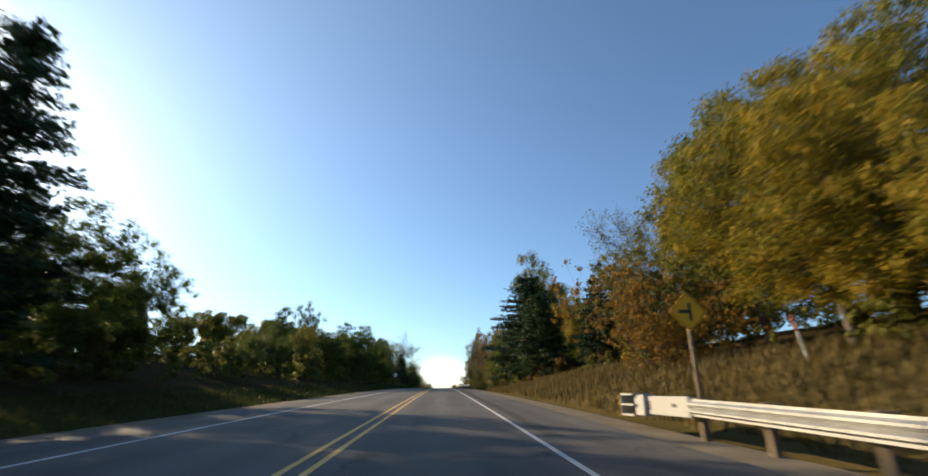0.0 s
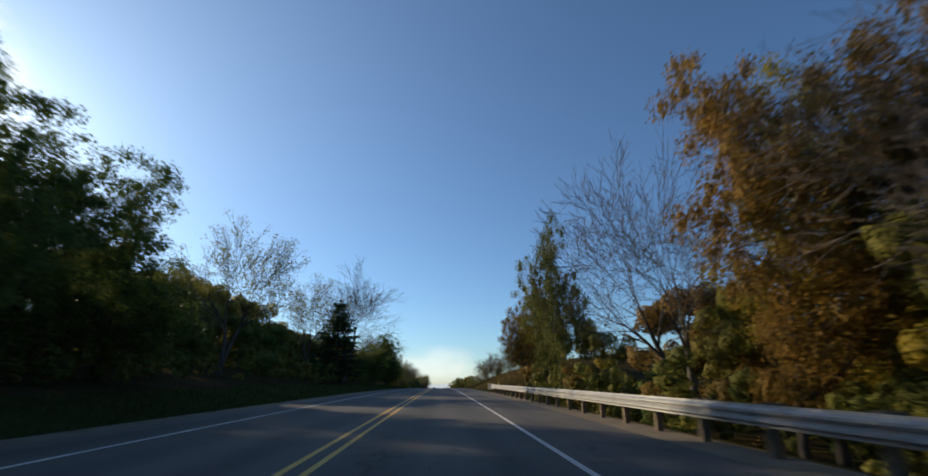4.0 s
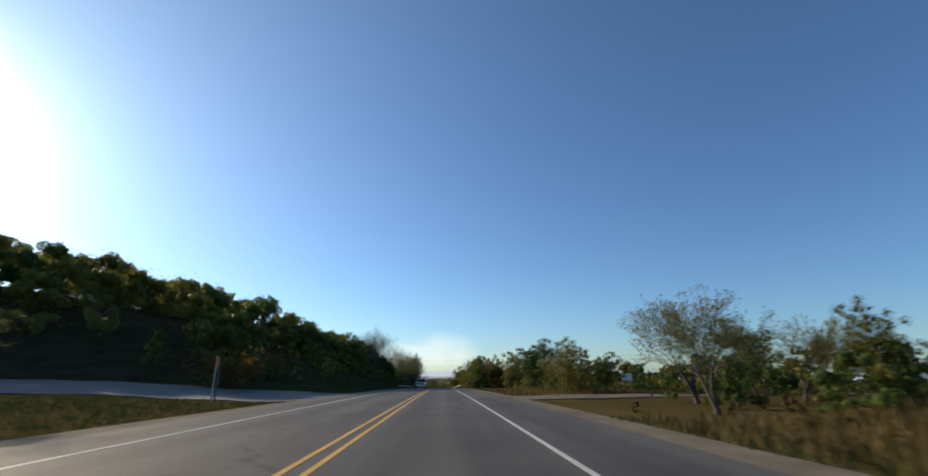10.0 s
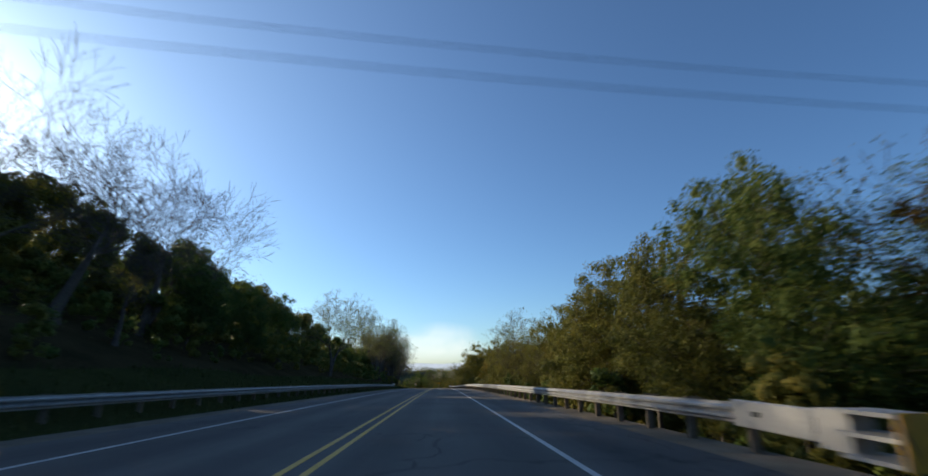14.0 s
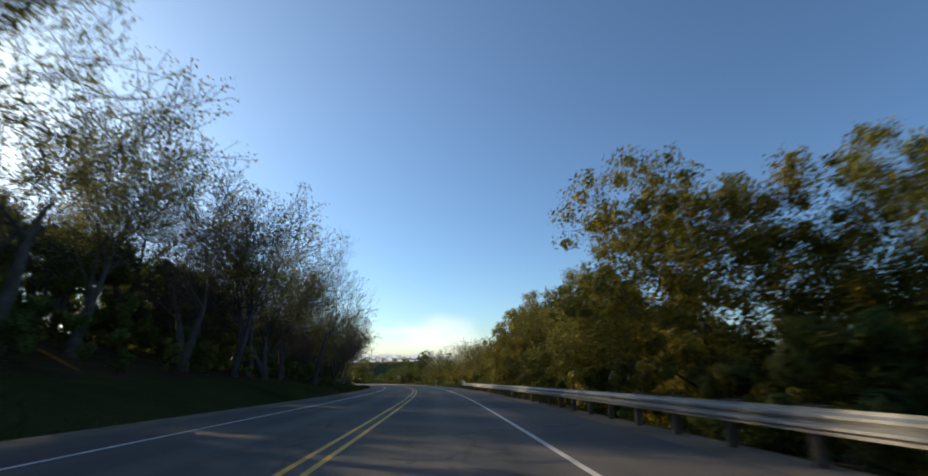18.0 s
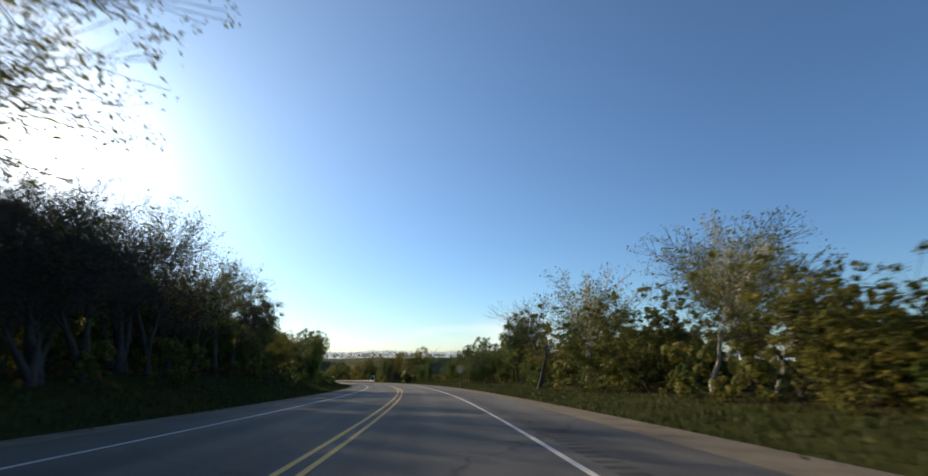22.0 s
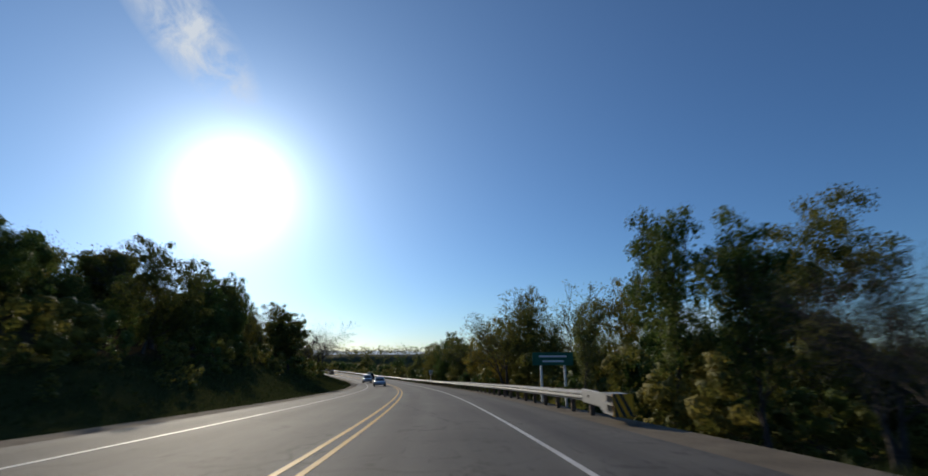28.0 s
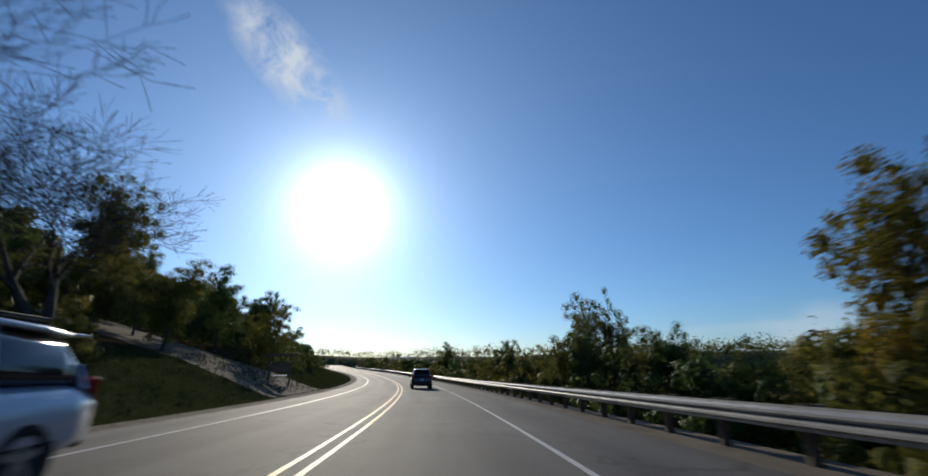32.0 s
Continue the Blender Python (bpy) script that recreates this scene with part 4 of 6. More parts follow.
def woods(name, label, mats, ranges, per, size, seed, hearts_per=16):
    rng = random.Random(seed)
    r = np.random.default_rng(seed)
    heaps = [[] for _ in mats]
    scale = [[] for _ in mats]
    hearts = [[] for _ in mats]
    girth = [[] for _ in mats]
    for p, h in scatter(ranges, rng):
        k = min(len(mats) - 1, int(abs(noise.noise((p.x * 0.03, p.y * 0.03, seed))) * 2.2 * len(mats) + rng.random() * 0.8))
        n = int(per * (0.6 + 0.08 * h))
        lobes = np.clip(r.normal(size=(5, 3)), -1.35, 1.35) * (h * 0.14, h * 0.14, h * 0.13) + (0, 0, h * 0.55)
        lobes[0] = (0, 0, h * 0.74)
        low = r.normal(size=(3, 3)) * (h * 0.2, h * 0.2, h * 0.05) + (0, 0, h * 0.2)
        q = r.normal(size=(hearts_per, 3))
        q *= (h * 0.16 * r.random(hearts_per) ** 0.4 / np.linalg.norm(q, axis=1))[:, None]
        core = np.concatenate((lobes[r.integers(0, 5, hearts_per)] + q, low))
        core[:, 2] = np.minimum(core[:, 2], h * 0.72)
        core[:, :2] *= 0.85
        hearts[k].append(core + (p.x, p.y, p.z))
        girth[k].append(np.full(hearts_per + 3, h * (0.1 if hearts_per > 8 else 0.115)))
        o = r.normal(size=(n, 3))
        o *= (h * 0.2 * r.random(n) ** 0.4 / np.linalg.norm(o, axis=1))[:, None]
        c = lobes[r.integers(0, 5, n)] + o
        c[:, 2] = np.clip(c[:, 2], 0.1, h)
        low = int(n * 0.25)
        c[:low, 2] = r.uniform(0.0, h * 0.5, low)
        heaps[k].append(c + (p.x, p.y, p.z))
        scale[k].append(size * r.uniform(0.6, 1.3, n) * (0.6 + h * 0.05))
    for k, mat in enumerate(mats):
        if heaps[k]:
            ob = new(name, cards_mesh(name, np.concatenate(heaps[k]), np.concatenate(scale[k]), mat, seed + k, cores=np.concatenate(hearts[k]), radii=np.concatenate(girth[k])))
            tagged(ob, label, "trees", kind="stuff")


woods("woodland", "dense autumn woodland on the hillside behind the road", (GREEN, OLIVE, OLIVE),
      ((-60, 18, -21, -33, 5, 7, 11), (18, 75, -21, -33, 5, 3.5, 5.5), (75, 258, -21, -33, 5, 7, 11), (322, 400, -20, -32, 4.6, 5, 7), (400, 466, -20, -32, 4.6, 8, 11), (466, 500, -20, -32, 4.6, 4.5, 6.5), (500, 560, -20, -32, 4.6, 8, 11), (560, 700, -24, -34, 4.8, 8, 11), (700, 1000, -27, -39, 5.2, 7, 10)), 230, 0.125, 3, 14)
# back rows from 122 to 258 m stand tall, unseen, to shade the bank
woods("woodland", "dense autumn woodland high on the bluff", (GREEN, OLIVE, OLIVE),
      ((-60, 18, -33, -50, 6, 8, 11), (18, 75, -33, -50, 6, 8, 11), (75, 122, -33, -50, 6, 8, 10), (122, 258, -33, -50, 6, 13, 17), (330, 410, -34, -110, 6, 9, 11.5), (410, 545, -32, -110, 6, 8, 12), (560, 690, -34, -50, 6, 12, 16), (700, 1000, -39, -62, 6, 7, 10), (720, 1000, -62, -100, 7, 8, 11)), 130, 0.17, 5, 13)
woods("woodland", "mixed green and golden woodland behind the road", (OLIVE, GOLD, OLIVE, RUST),
      ((-50, 62, 18, 34, 4.6, 8, 12), (62, 90, 14, 32, 4.6, 7, 10), (88, 158, 16, 32, 4.4, 8, 11)), 230, 0.125, 7, 14)
woods("woodland", "olive green woodland in the valley below the road", (OLIVE, GREEN, OLIVE),
      ((375, 560, 15, 30, 4.8, 7, 10), (300, 372, 30, 60, 6, 3, 6), (548, 740, 25, 38, 5.2, 5, 8), (752, 1000, 15, 28, 5, 6, 9)), 230, 0.125, 11, 14)
woods("woodland", "olive green woodland deep in the valley", (OLIVE, GREEN, OLIVE),
      ((375, 560, 30, 60, 6.5, 7, 10), (548, 740, 38, 70, 6.5, 5, 8), (752, 1000, 28, 70, 6.5, 6, 9), (1000, 1120, 12, 70, 7, 6, 9), (1000, 1120, -14, -60, 7, 6, 9)), 120, 0.2, 12, 8)
woods("undergrowth", "tangled brush and saplings along the wood's edge", (OLIVE, GREEN, OLIVE),
      ((-40, 262, -13, -22, 2.4, 1.2, 3.6), (325, 540, -12.5, -22, 2.6, 1.2, 3.8), (540, 730, -12.5, -24, 2.6, 1.0, 3.2), (730, 862, -12, -26, 2.6, 1.2, 3.6), (889, 1010, -12, -26, 2.6, 1.2, 3.6), (640, 764, -9.6, -13, 1.9, 0.5, 1.5), (258, 278, -9.5, -22, 2.3, 0.8, 2.4)), 130, 0.09, 13, 7)
woods("undergrowth", "dark thicket filling the wood under the trees", (GREEN, OLIVE, GREEN),
      ((-40, 258, -22, -34, 3.6, 2.4, 4.6), (330, 700, -21, -33, 3.6, 2.4, 4.6), (700, 1000, -25, -38, 3.6, 2.2, 4.4), (84, 158, 16, 24, 3.6, 2.2, 4.4), (384, 556, 15, 24, 3.6, 2.2, 4.4), (752, 1000, 14, 24, 3.6, 2.2, 4.2)), 60, 0.14, 14, 10)
woods("undergrowth", "tangled brush and saplings below the wood's edge", (OLIVE, RUST, OLIVE),
      ((-40, 60, 13, 21, 2.6, 1, 3), (60, 86, 11, 17, 2.6, 1, 3), (84, 158, 9, 17, 2.6, 1.6, 4)), 150, 0.085, 17, 7)
woods("undergrowth", "low dry brush along the top of the grassy bank", (STRAW, STRAW),
      ((162, 300, 15, 28, 1.6, 0.25, 0.65), (166, 290, 9.5, 16, 3.0, 0.25, 0.6)), 70, 0.07, 18, 5)
woods("undergrowth", "tangled brush and saplings behind the guard rail", (OLIVE, GREEN, OLIVE),
      ((384, 560, 9, 16, 2.6, 1.5, 4), (366, 384, 17.5, 24, 2.4, 1.2, 3.4), (256, 376, 30, 44, 3.4, 2, 3.6), (300, 372, 23, 31, 3, 1.4, 3.4), (262, 300, 14, 24, 3, 1.2, 3), (322, 360, 14, 26, 3.2, 1.2, 3), (560, 640, 13.5, 24, 2.6, 1.2, 3.4),
       (640, 745, 19, 27, 3, 1.2, 3.2), (752, 1010, 9.5, 17, 2.6, 2.2, 5.2)), 130, 0.09, 19, 7)


def grass(name, label, mat, ranges, seed):
    """Tufts of upright blades."""
    rng = random.Random(seed)
    verts, faces = [], []
    for p, h in scatter(ranges, rng):
        for _ in range(3):
            w = rng.uniform(0, 6.283)
            d = Vector((math.cos(w), math.sin(w), 0))
            k = len(verts)
            o = p + Vector((rng.uniform(-0.25, 0.25), rng.uniform(-0.25, 0.25), -0.03))
            verts += [o - d * 0.035, o + d * 0.035, o + Vector((rng.uniform(-0.2, 0.2) * h, rng.uniform(-0.2, 0.2) * h, h))]
            faces.append((k, k + 1, k + 2))
    ob = new(name, mesh_from(name, verts, faces, [mat]))
    tagged(ob, label, "grass", kind="stuff")


grass("dry_grass", "tall dry golden grass on the roadside bank", STRAW,
      ((-5, 75, 8.2, 16, 0.27, 0.2, 0.55), (160, 285, 8, 18, 0.28, 0.2, 0.55), (309, 358, 7.5, 22, 0.3, 0.12, 0.34)), 23)
grass("green_grass", "short green verge grass beside the road", GRASS,
      ((-5, 250, -6.6, -12, 0.42, 0.12, 0.35), (262, 299, -6.8, -20, 0.36, 0.1, 0.26), (320, 500, -6.6, -12, 0.5, 0.12, 0.35), (540, 720, -6.6, -14, 0.36, 0.12, 0.34), (720, 930, -6.6, -17, 0.36, 0.1, 0.24),
       (552, 745, 7.2, 18, 0.36, 0.1, 0.26), (165, 285, 7.0, 9.5, 0.42, 0.15, 0.35)), 29)

# ---- guard rails ----
WHITE_PAINT = plain("white_painted_steel", (0.33, 0.325, 0.31), 0.5, 0.0, 0.12)
BLACK_PAINT = plain("black_paint", (0.02, 0.02, 0.02), 0.5)
SIGN_YELLOW = plain("sign_yellow", (0.8, 0.4, 0.015), 0.45, 0.0, 0.08)
SIGN_WHITE = plain("sign_white", (0.78, 0.78, 0.76), 0.45, 0.0, 0.06)
SIGN_GREEN = plain("sign_green", (0.01, 0.12, 0.07), 0.4, 0.0, 0.1)
SIGN_BACK = plain("bare_aluminium", (0.5, 0.51, 0.52), 0.4, 0.6, 0.1)
ORANGE = plain("orange_paint", (0.75, 0.16, 0.03), 0.5)


def box_bm(size, centre=(0, 0, 0), bevel=0.0):
    bm = bmesh.new()
    bmesh.ops.create_cube(bm, size=1.0, matrix=Matrix.Translation(centre) @ Matrix.Diagonal((*size, 1)))
    if bevel:
        bmesh.ops.bevel(bm, geom=list(bm.edges), offset=bevel, segments=1, affect="EDGES")
    return bm


def post_mesh():
    """An upright I-section post with its spacer block, 1 m high above ground."""
    bm = bmesh.new()
    for size, c in (((0.1, 0.012, 1.0), (0, -0.07, 0.2)), ((0.1, 0.012, 1.0), (0, 0.07, 0.2)), ((0.012, 0.13, 1.0), (0, 0, 0.2)), ((0.13, 0.16, 0.33), (0, -0.16, 0.52))):
        bmesh.ops.create_cube(bm, size=1.0, matrix=Matrix.Translation(c) @ Matrix.Diagonal((*size, 1)))
    me = bpy.data.meshes.new("post")
    bm.to_mesh(me)
    bm.free()
    me.materials.append(WOODPOST)
    return me


POST = post_mesh()
W_BEAM = ((-0.16, 0.0), (-0.12, 0.0), (-0.085, -0.075), (-0.05, -0.075), (0.0, 0.0), (0.05, -0.075), (0.085, -0.075), (0.12, 0.0), (0.16, 0.0))


def guard_rail(s0, s1, u, mid=0.58, ends="", label=""):
    """A W-beam on posts. ends: which ends carry a crash head ('near', 'far')."""
    side = 1 if u > 0 else -1
    top = new("guard_rail")
    verts, faces = [], []
    n = int((s1 - s0) / 1.905) + 1
    k = len(W_BEAM)
    for i in range(n):
        s = s0 + i * 1.905
        for dz, du in W_BEAM:
            verts.append(at(s, u + du * side, mid + dz))
        for dz, du in W_BEAM:
            verts.append(at(s, u + du * side + 0.012 * side, mid + dz))
    for i in range(n - 1):
        a, b = i * 2 * k, (i + 1) * 2 * k
        for j in range(k - 1):
            faces += [(a + j, a + j + 1, b + j + 1, b + j), (a + k + j, b + k + j, b + k + j + 1, a + k + j + 1)]
        for j in (0, k - 1):
            faces.append((a + j, b + j, b + k + j, a + k + j))
    rail = new("rail", mesh_from("rail", verts, faces, [STEEL]))
    rail.parent = top
    for i in range(n):
        s = s0 + i * 1.905
        _, h = on_line(s)
        p = new("post", POST)
        p.parent = top
        p.matrix_basis = Matrix.Translation(at(s, u + 0.24 * side, mid - 0.52)) @ Matrix.Rotation(h + (-math.pi / 2 if side > 0 else math.pi / 2), 4, "Z") @ pose(0, 0, 0) @ Matrix.Rotation(math.pi, 4, "Z")
    for end in ends.split():
        s, way = (s0, -1) if end == "near" else (s0 + (n - 1) * 1.905, 1)
        _, h = on_line(s)
        m = Matrix.Translation(at(s, u, mid)) @ Matrix.Rotation(h, 4, "Z") @ (Matrix.Identity(4) if way > 0 else Matrix.Rotation(math.pi, 4, "Z"))
        sleeve = box_bm((0.1, 1.9, 0.40), (0, 0.9, 0), 0.015)
        bmesh.ops.create_cube(sleeve, size=1.0, matrix=Matrix.Translation((0.0, 2.05, 0)) @ Matrix.Diagonal((0.3, 0.5, 0.46, 1)))
        head = part("crash_head", sleeve, WHITE_PAINT, top, "white steel crash head with a square mouth")
        head.matrix_basis = m
        for z in (-0.24, 0.0, 0.24):
            bar = part("head_bar", box_bm((0.5, 0.75, 0.045), (0.0, 2.6, z)), WHITE_PAINT, head)
        part("head_plate", box_bm((0.5, 0.04, 0.52), (0, 2.98, 0)), WHITE_PAINT, head)
        part("slot", box_bm((0.125, 0.16, 0.07), (0, 0.55, 0.02)), BLACK_PAINT, head)
        part("slot", box_bm((0.125, 0.1, 0.2), (0, 1.72, 0)), BLACK_PAINT, head)
        part("object_marker", box_bm((0.56, 0.012, 0.56), (0, 3.01, 0)), SIGN_YELLOW, head, "yellow and black striped warning plate")
        for j in range(3):
            bm = bmesh.new()
            x0 = -0.28 + 0.2 * j
            vs = [bm.verts.new((x, 3.019, z)) for x, z in ((x0, -0.28), (x0 + 0.1, -0.28), (min(x0 + 0.38, 0.28), 0.28 if x0 + 0.38 <= 0.28 else 0.28 - (x0 + 0.10)), (min(x0 + 0.28, 0.28), 0.28 if x0 + 0.28 <= 0.28 else 0.28 - x0 * 0.9))]
            bm.faces.new(vs)
            ext = bmesh.ops.extrude_face_region(bm, geom=list(bm.faces))
            for v in [g for g in ext["geom"] if isinstance(g, bmesh.types.BMVert)]:
                v.co.y += 0.004
            part("stripe", bm, BLACK_PAINT, head)
    return tagged(top, label or "galvanised steel guard rail on short posts", "guard rail", "guard rails")


guard_rail(-46, 9.3, 6.7, ends="far", label="galvanised guard rail ending in a white crash head")
guard_rail(79, 152, 6.6, ends="near far", label="galvanised guard rail with a striped crash head, below trees")
guard_rail(385.6, 546, 6.6, ends="near far", label="long galvanised guard rail above the wooded valley")
guard_rail(383, 473, -8.0, ends="near far", label="galvanised guard rail in front of the wooded bluff")
guard_rail(752.8, 1060, 6.6, ends="near", label="long galvanised guard rail round the bend")


# ---- signs and poles ----
def standing(name, s, u, label, category, face=0.0, group=""):
    """An empty at the ground, turned to oncoming traffic of the camera's lane."""
    top = new(name)
    _, h = on_line(s)
    top.matrix_basis = Matrix.Translation(land(s, u, -0.02)) @ Matrix.Rotation(h + face, 4, "Z")
    return tagged(top, label, category, group)


def plate(points, thick, y):
    bm = bmesh.new()
    f = bm.faces.new([bm.verts.new((x, y, z)) for x, z in points])
    ext = bmesh.ops.extrude_face_region(bm, geom=[f])
    for v in [g for g in ext["geom"] if isinstance(g, bmesh.types.BMVert)]:
        v.co.y += thick
    bmesh.ops.recalc_face_normals(bm, faces=list(bm.faces))
    return bm


def diamond(r, z, cut=0.06):
    pts = []
    for x, y in ((0, -r), (r, 0), (0, r), (-r, 0)):
        nx, ny = -y / r, x / r
        pts += [(x * (1 - cut) - nx * r * cut, z + y * (1 - cut) - ny * r * cut), (x * (1 - cut) + nx * r * cut, z + y * (1 - cut) + ny * r * cut)]
    return pts


def lettering(text, size, z, y, mat, parent, x=0.0):
    cu = bpy.data.curves.new("lettering", "FONT")
    cu.body, cu.size, cu.align_x, cu.align_y, cu.extrude = text, size, "CENTER", "CENTER", 0.003
    tmp = bpy.data.objects.new("lettering", cu)
    scene.collection.objects.link(tmp)
    me = bpy.data.meshes.new_from_object(tmp.evaluated_get(bpy.context.evaluated_depsgraph_get()))
    bpy.data.objects.remove(tmp)
    me.materials.clear()
    me.materials.append(mat)
    ob = new("lettering", me)
    ob.parent = parent
    ob.matrix_basis = Matrix.Translation((x, y, z)) @ Matrix.Rotation(math.pi / 2, 4, "X")
    return ob


def wooden_post(top, height, x=0.0, mat=None, wide=0.1):
    return part("post", box_bm((wide, wide, height + 0.6), (x, 0.07, height / 2 - 0.3), 0.008), mat or WOODPOST, top)


def warning_sign(s, u, z, r, label, marks, face=0.0, back=False):
    top = standing("warning_sign", s, u, label, "road sign", face, "road signs")
    wooden_post(top, z + r * 0.55)
    board = part("board", plate(diamond(r, z), 0.012, 0.0), SIGN_BACK if back else SIGN_YELLOW, top)
    if not back:
        part("border", plate(diamond(r * 0.93, z), 0.004, -0.004), BLACK_PAINT, board)
        part("field", plate(diamond(r * 0.89, z), 0.004, -0.008), SIGN_YELLOW, board)
    for shape in marks:
        part("symbol", plate([(x * r, z + y * r) for x, y in shape], 0.004, -0.012), BLACK_PAINT, board, "black painted symbol")
    return top, board


SIDE_ROAD = (((0.02, -0.45), (0.18, -0.45), (0.18, 0.45), (0.02, 0.45)), ((-0.5, -0.08), (0.02, -0.08), (0.02, 0.1), (-0.5, 0.1)))
CURVE_LEFT = (((0.16, -0.5), (0.34, -0.5), (0.34, -0.15), (0.26, 0.06), (0.1, 0.2), (-0.12, 0.24), (-0.12, 0.08), (0.02, 0.04), (0.12, -0.04), (0.16, -0.18)),
              ((-0.5, 0.16), (-0.1, -0.1), (-0.1, 0.42)))
warning_sign(13.6, 9.4, 2.75, 0.62, "yellow diamond side-road warning sign on a wooden post", SIDE_ROAD)
warning_sign(112, -9.2, 2.7, 0.56, "grey back of a diamond road sign on a post", (), back=True)
warning_sign(233, 8.4, 2.35, 0.54, "yellow diamond left-curve warning sign on a wooden post", CURVE_LEFT)
sign, board = warning_sign(647.5, 7.95, 2.55, 0.76, "yellow diamond sign announcing a speed limit of 45",
                           (((-0.08, 0.5), (0.08, 0.5), (0.08, 0.66), (0.2, 0.66), (0.0, 0.86), (-0.2, 0.66), (-0.08, 0.66)),))
panel = part("speed_panel", plate([(-0.25, 2.14), (0.25, 2.14), (0.25, 2.84), (-0.25, 2.84)], 0.004, -0.016), SIGN_WHITE, sign, "white speed limit panel")
lettering("SPEED", 0.15, 2.74, -0.022, BLACK_PAINT, panel)
lettering("LIMIT", 0.15, 2.61, -0.022, BLACK_PAINT, panel)
lettering("45", 0.38, 2.35, -0.022, BLACK_PAINT, panel)

arrow = standing("arrow_sign", 588.2, 7.6, "wide yellow arrow sign on a steel post", "road sign", 0, "road signs")
arrow.location.z += 0.3
wooden_post(arrow, 2.3, 0, SIGN_BACK, 0.06)
board = part("board", plate([(-0.61, 1.78), (0.61, 1.78), (0.61, 2.39), (-0.61, 2.39)], 0.012, 0.0), SIGN_YELLOW, arrow)
part("symbol", plate([(-0.5, 2.085), (-0.25, 1.9), (-0.25, 2.03), (0.5, 2.03), (0.5, 2.14), (-0.25, 2.14), (-0.25, 2.27)], 0.004, -0.006), BLACK_PAINT, board, "black arrow")

green = standing("direction_sign", 765, 9.2, "dark green direction sign on two pale posts", "road sign", 0, "road signs")
for x in (-0.72, 0.72):
    wooden_post(green, 3.0, x, SIGN_WHITE, 0.11)
board = part("board", plate([(-1.25, 2.3), (1.25, 2.3), (1.25, 3.05), (-1.25, 3.05)], 0.015, 0.0), SIGN_GREEN, green)
for z, w in ((2.82, 1.7), (2.54, 1.3)):
    part("text_bar", plate([(-w / 2, z - 0.055), (w / 2, z - 0.055), (w / 2, z + 0.055), (-w / 2, z + 0.055)], 0.003, -0.005), SIGN_WHITE, board, "pale bar of unreadable writing")
green.location.z += 0.15

limit = standing("speed_sign", 826.2, 8.0, "white speed limit sign on a pale post", "road sign", 0, "road signs")
wooden_post(limit, 2.5, 0, SIGN_WHITE, 0.09)
board = part("board", plate([(-0.31, 1.8), (0.31, 1.8), (0.31, 2.56), (-0.31, 2.56)], 0.012, 0.0), SIGN_WHITE, limit)
lettering("SPEED", 0.15, 2.45, -0.01, BLACK_PAINT, board)
lettering("LIMIT", 0.15, 2.3, -0.01, BLACK_PAINT, board)
lettering("45", 0.42, 2.02, -0.01, BLACK_PAINT, board)
limit.location.z += 0.1

cross = standing("stop_sign", 299, -11.8, "side-road stop sign seen edge-on beside a second post", "road sign", math.radians(100), "road signs")
wooden_post(cross, 2.6, 0, SIGN_BACK, 0.07)
wooden_post(cross, 1.9, 0.7, WOODPOST, 0.09)
part("board", plate([(0.38 * math.cos(math.pi / 8 + i * math.pi / 4), 2.25 + 0.38 * math.sin(math.pi / 8 + i * math.pi / 4)) for i in range(8)], 0.012, 0.0),
     plain("stop_red", (0.5, 0.03, 0.03), 0.45), cross)


def marker(s, u, height, tilt, name, label, mats):
    top = standing(name, s, u, label, "marker post")
    top.matrix_basis = top.matrix_basis @ Matrix.Rotation(radians(tilt), 4, "Y")
    part("stake", box_bm((0.08, 0.02, height + 0.3), (0, 0, height / 2 - 0.15)), mats[0], top)
    part("band", box_bm((0.086, 0.026, height * 0.35), (0, 0, height * 0.84)), mats[1], top)


marker(14.2, 13.4, 1.5, -9, "marker_post", "white marker stake with an orange top on the bank", (SIGN_WHITE, ORANGE))
marker(182, 15.5, 1.2, -14, "marker_post", "leaning white marker stake in tall grass", (SIGN_WHITE, SIGN_WHITE))
marker(270, -10.0, 1.2, 0, "marker_post", "white marker stake in dry grass", (SIGN_WHITE, SIGN_WHITE))
marker(273, -9.4, 1.1, 3, "marker_post", "white marker stake in dry grass", (SIGN_WHITE, SIGN_WHITE))
marker(586, 13.2, 1.2, 12, "marker_post", "leaning yellow marker stake before brush", (SIGN_YELLOW, SIGN_YELLOW))
marker(384, 8.6, 1.4, 2, "marker_post", "yellow marker stake beside the guard rail", (SIGN_YELLOW, SIGN_YELLOW))
marker(156, 7.6, 1.2, 0, "marker_post", "yellow marker stake at the guard rail's end", (SIGN_YELLOW, SIGN_YELLOW))

notice = standing("notice_board", 318, 21, "small white notice board on two legs", "sign")
for x in (-0.4, 0.4):
    wooden_post(notice, 1.5, x, WOODPOST, 0.07)
part("board", box_bm((1.1, 0.03, 0.7), (0, 0, 1.35)), SIGN_WHITE, notice)


def cone_tube(name, p0, p1, r0, r1, mat, parent=None, sides=10):
    v, f = [], []
    tube(v, f, Vector(p0), Vector(p1), r0, r1, sides)
    f.append(tuple(range(sides, 2 * sides)))
    ob = new(name, mesh_from(name, v, f, [mat], smooth=True))
    if parent:
        ob.parent = parent
    return ob


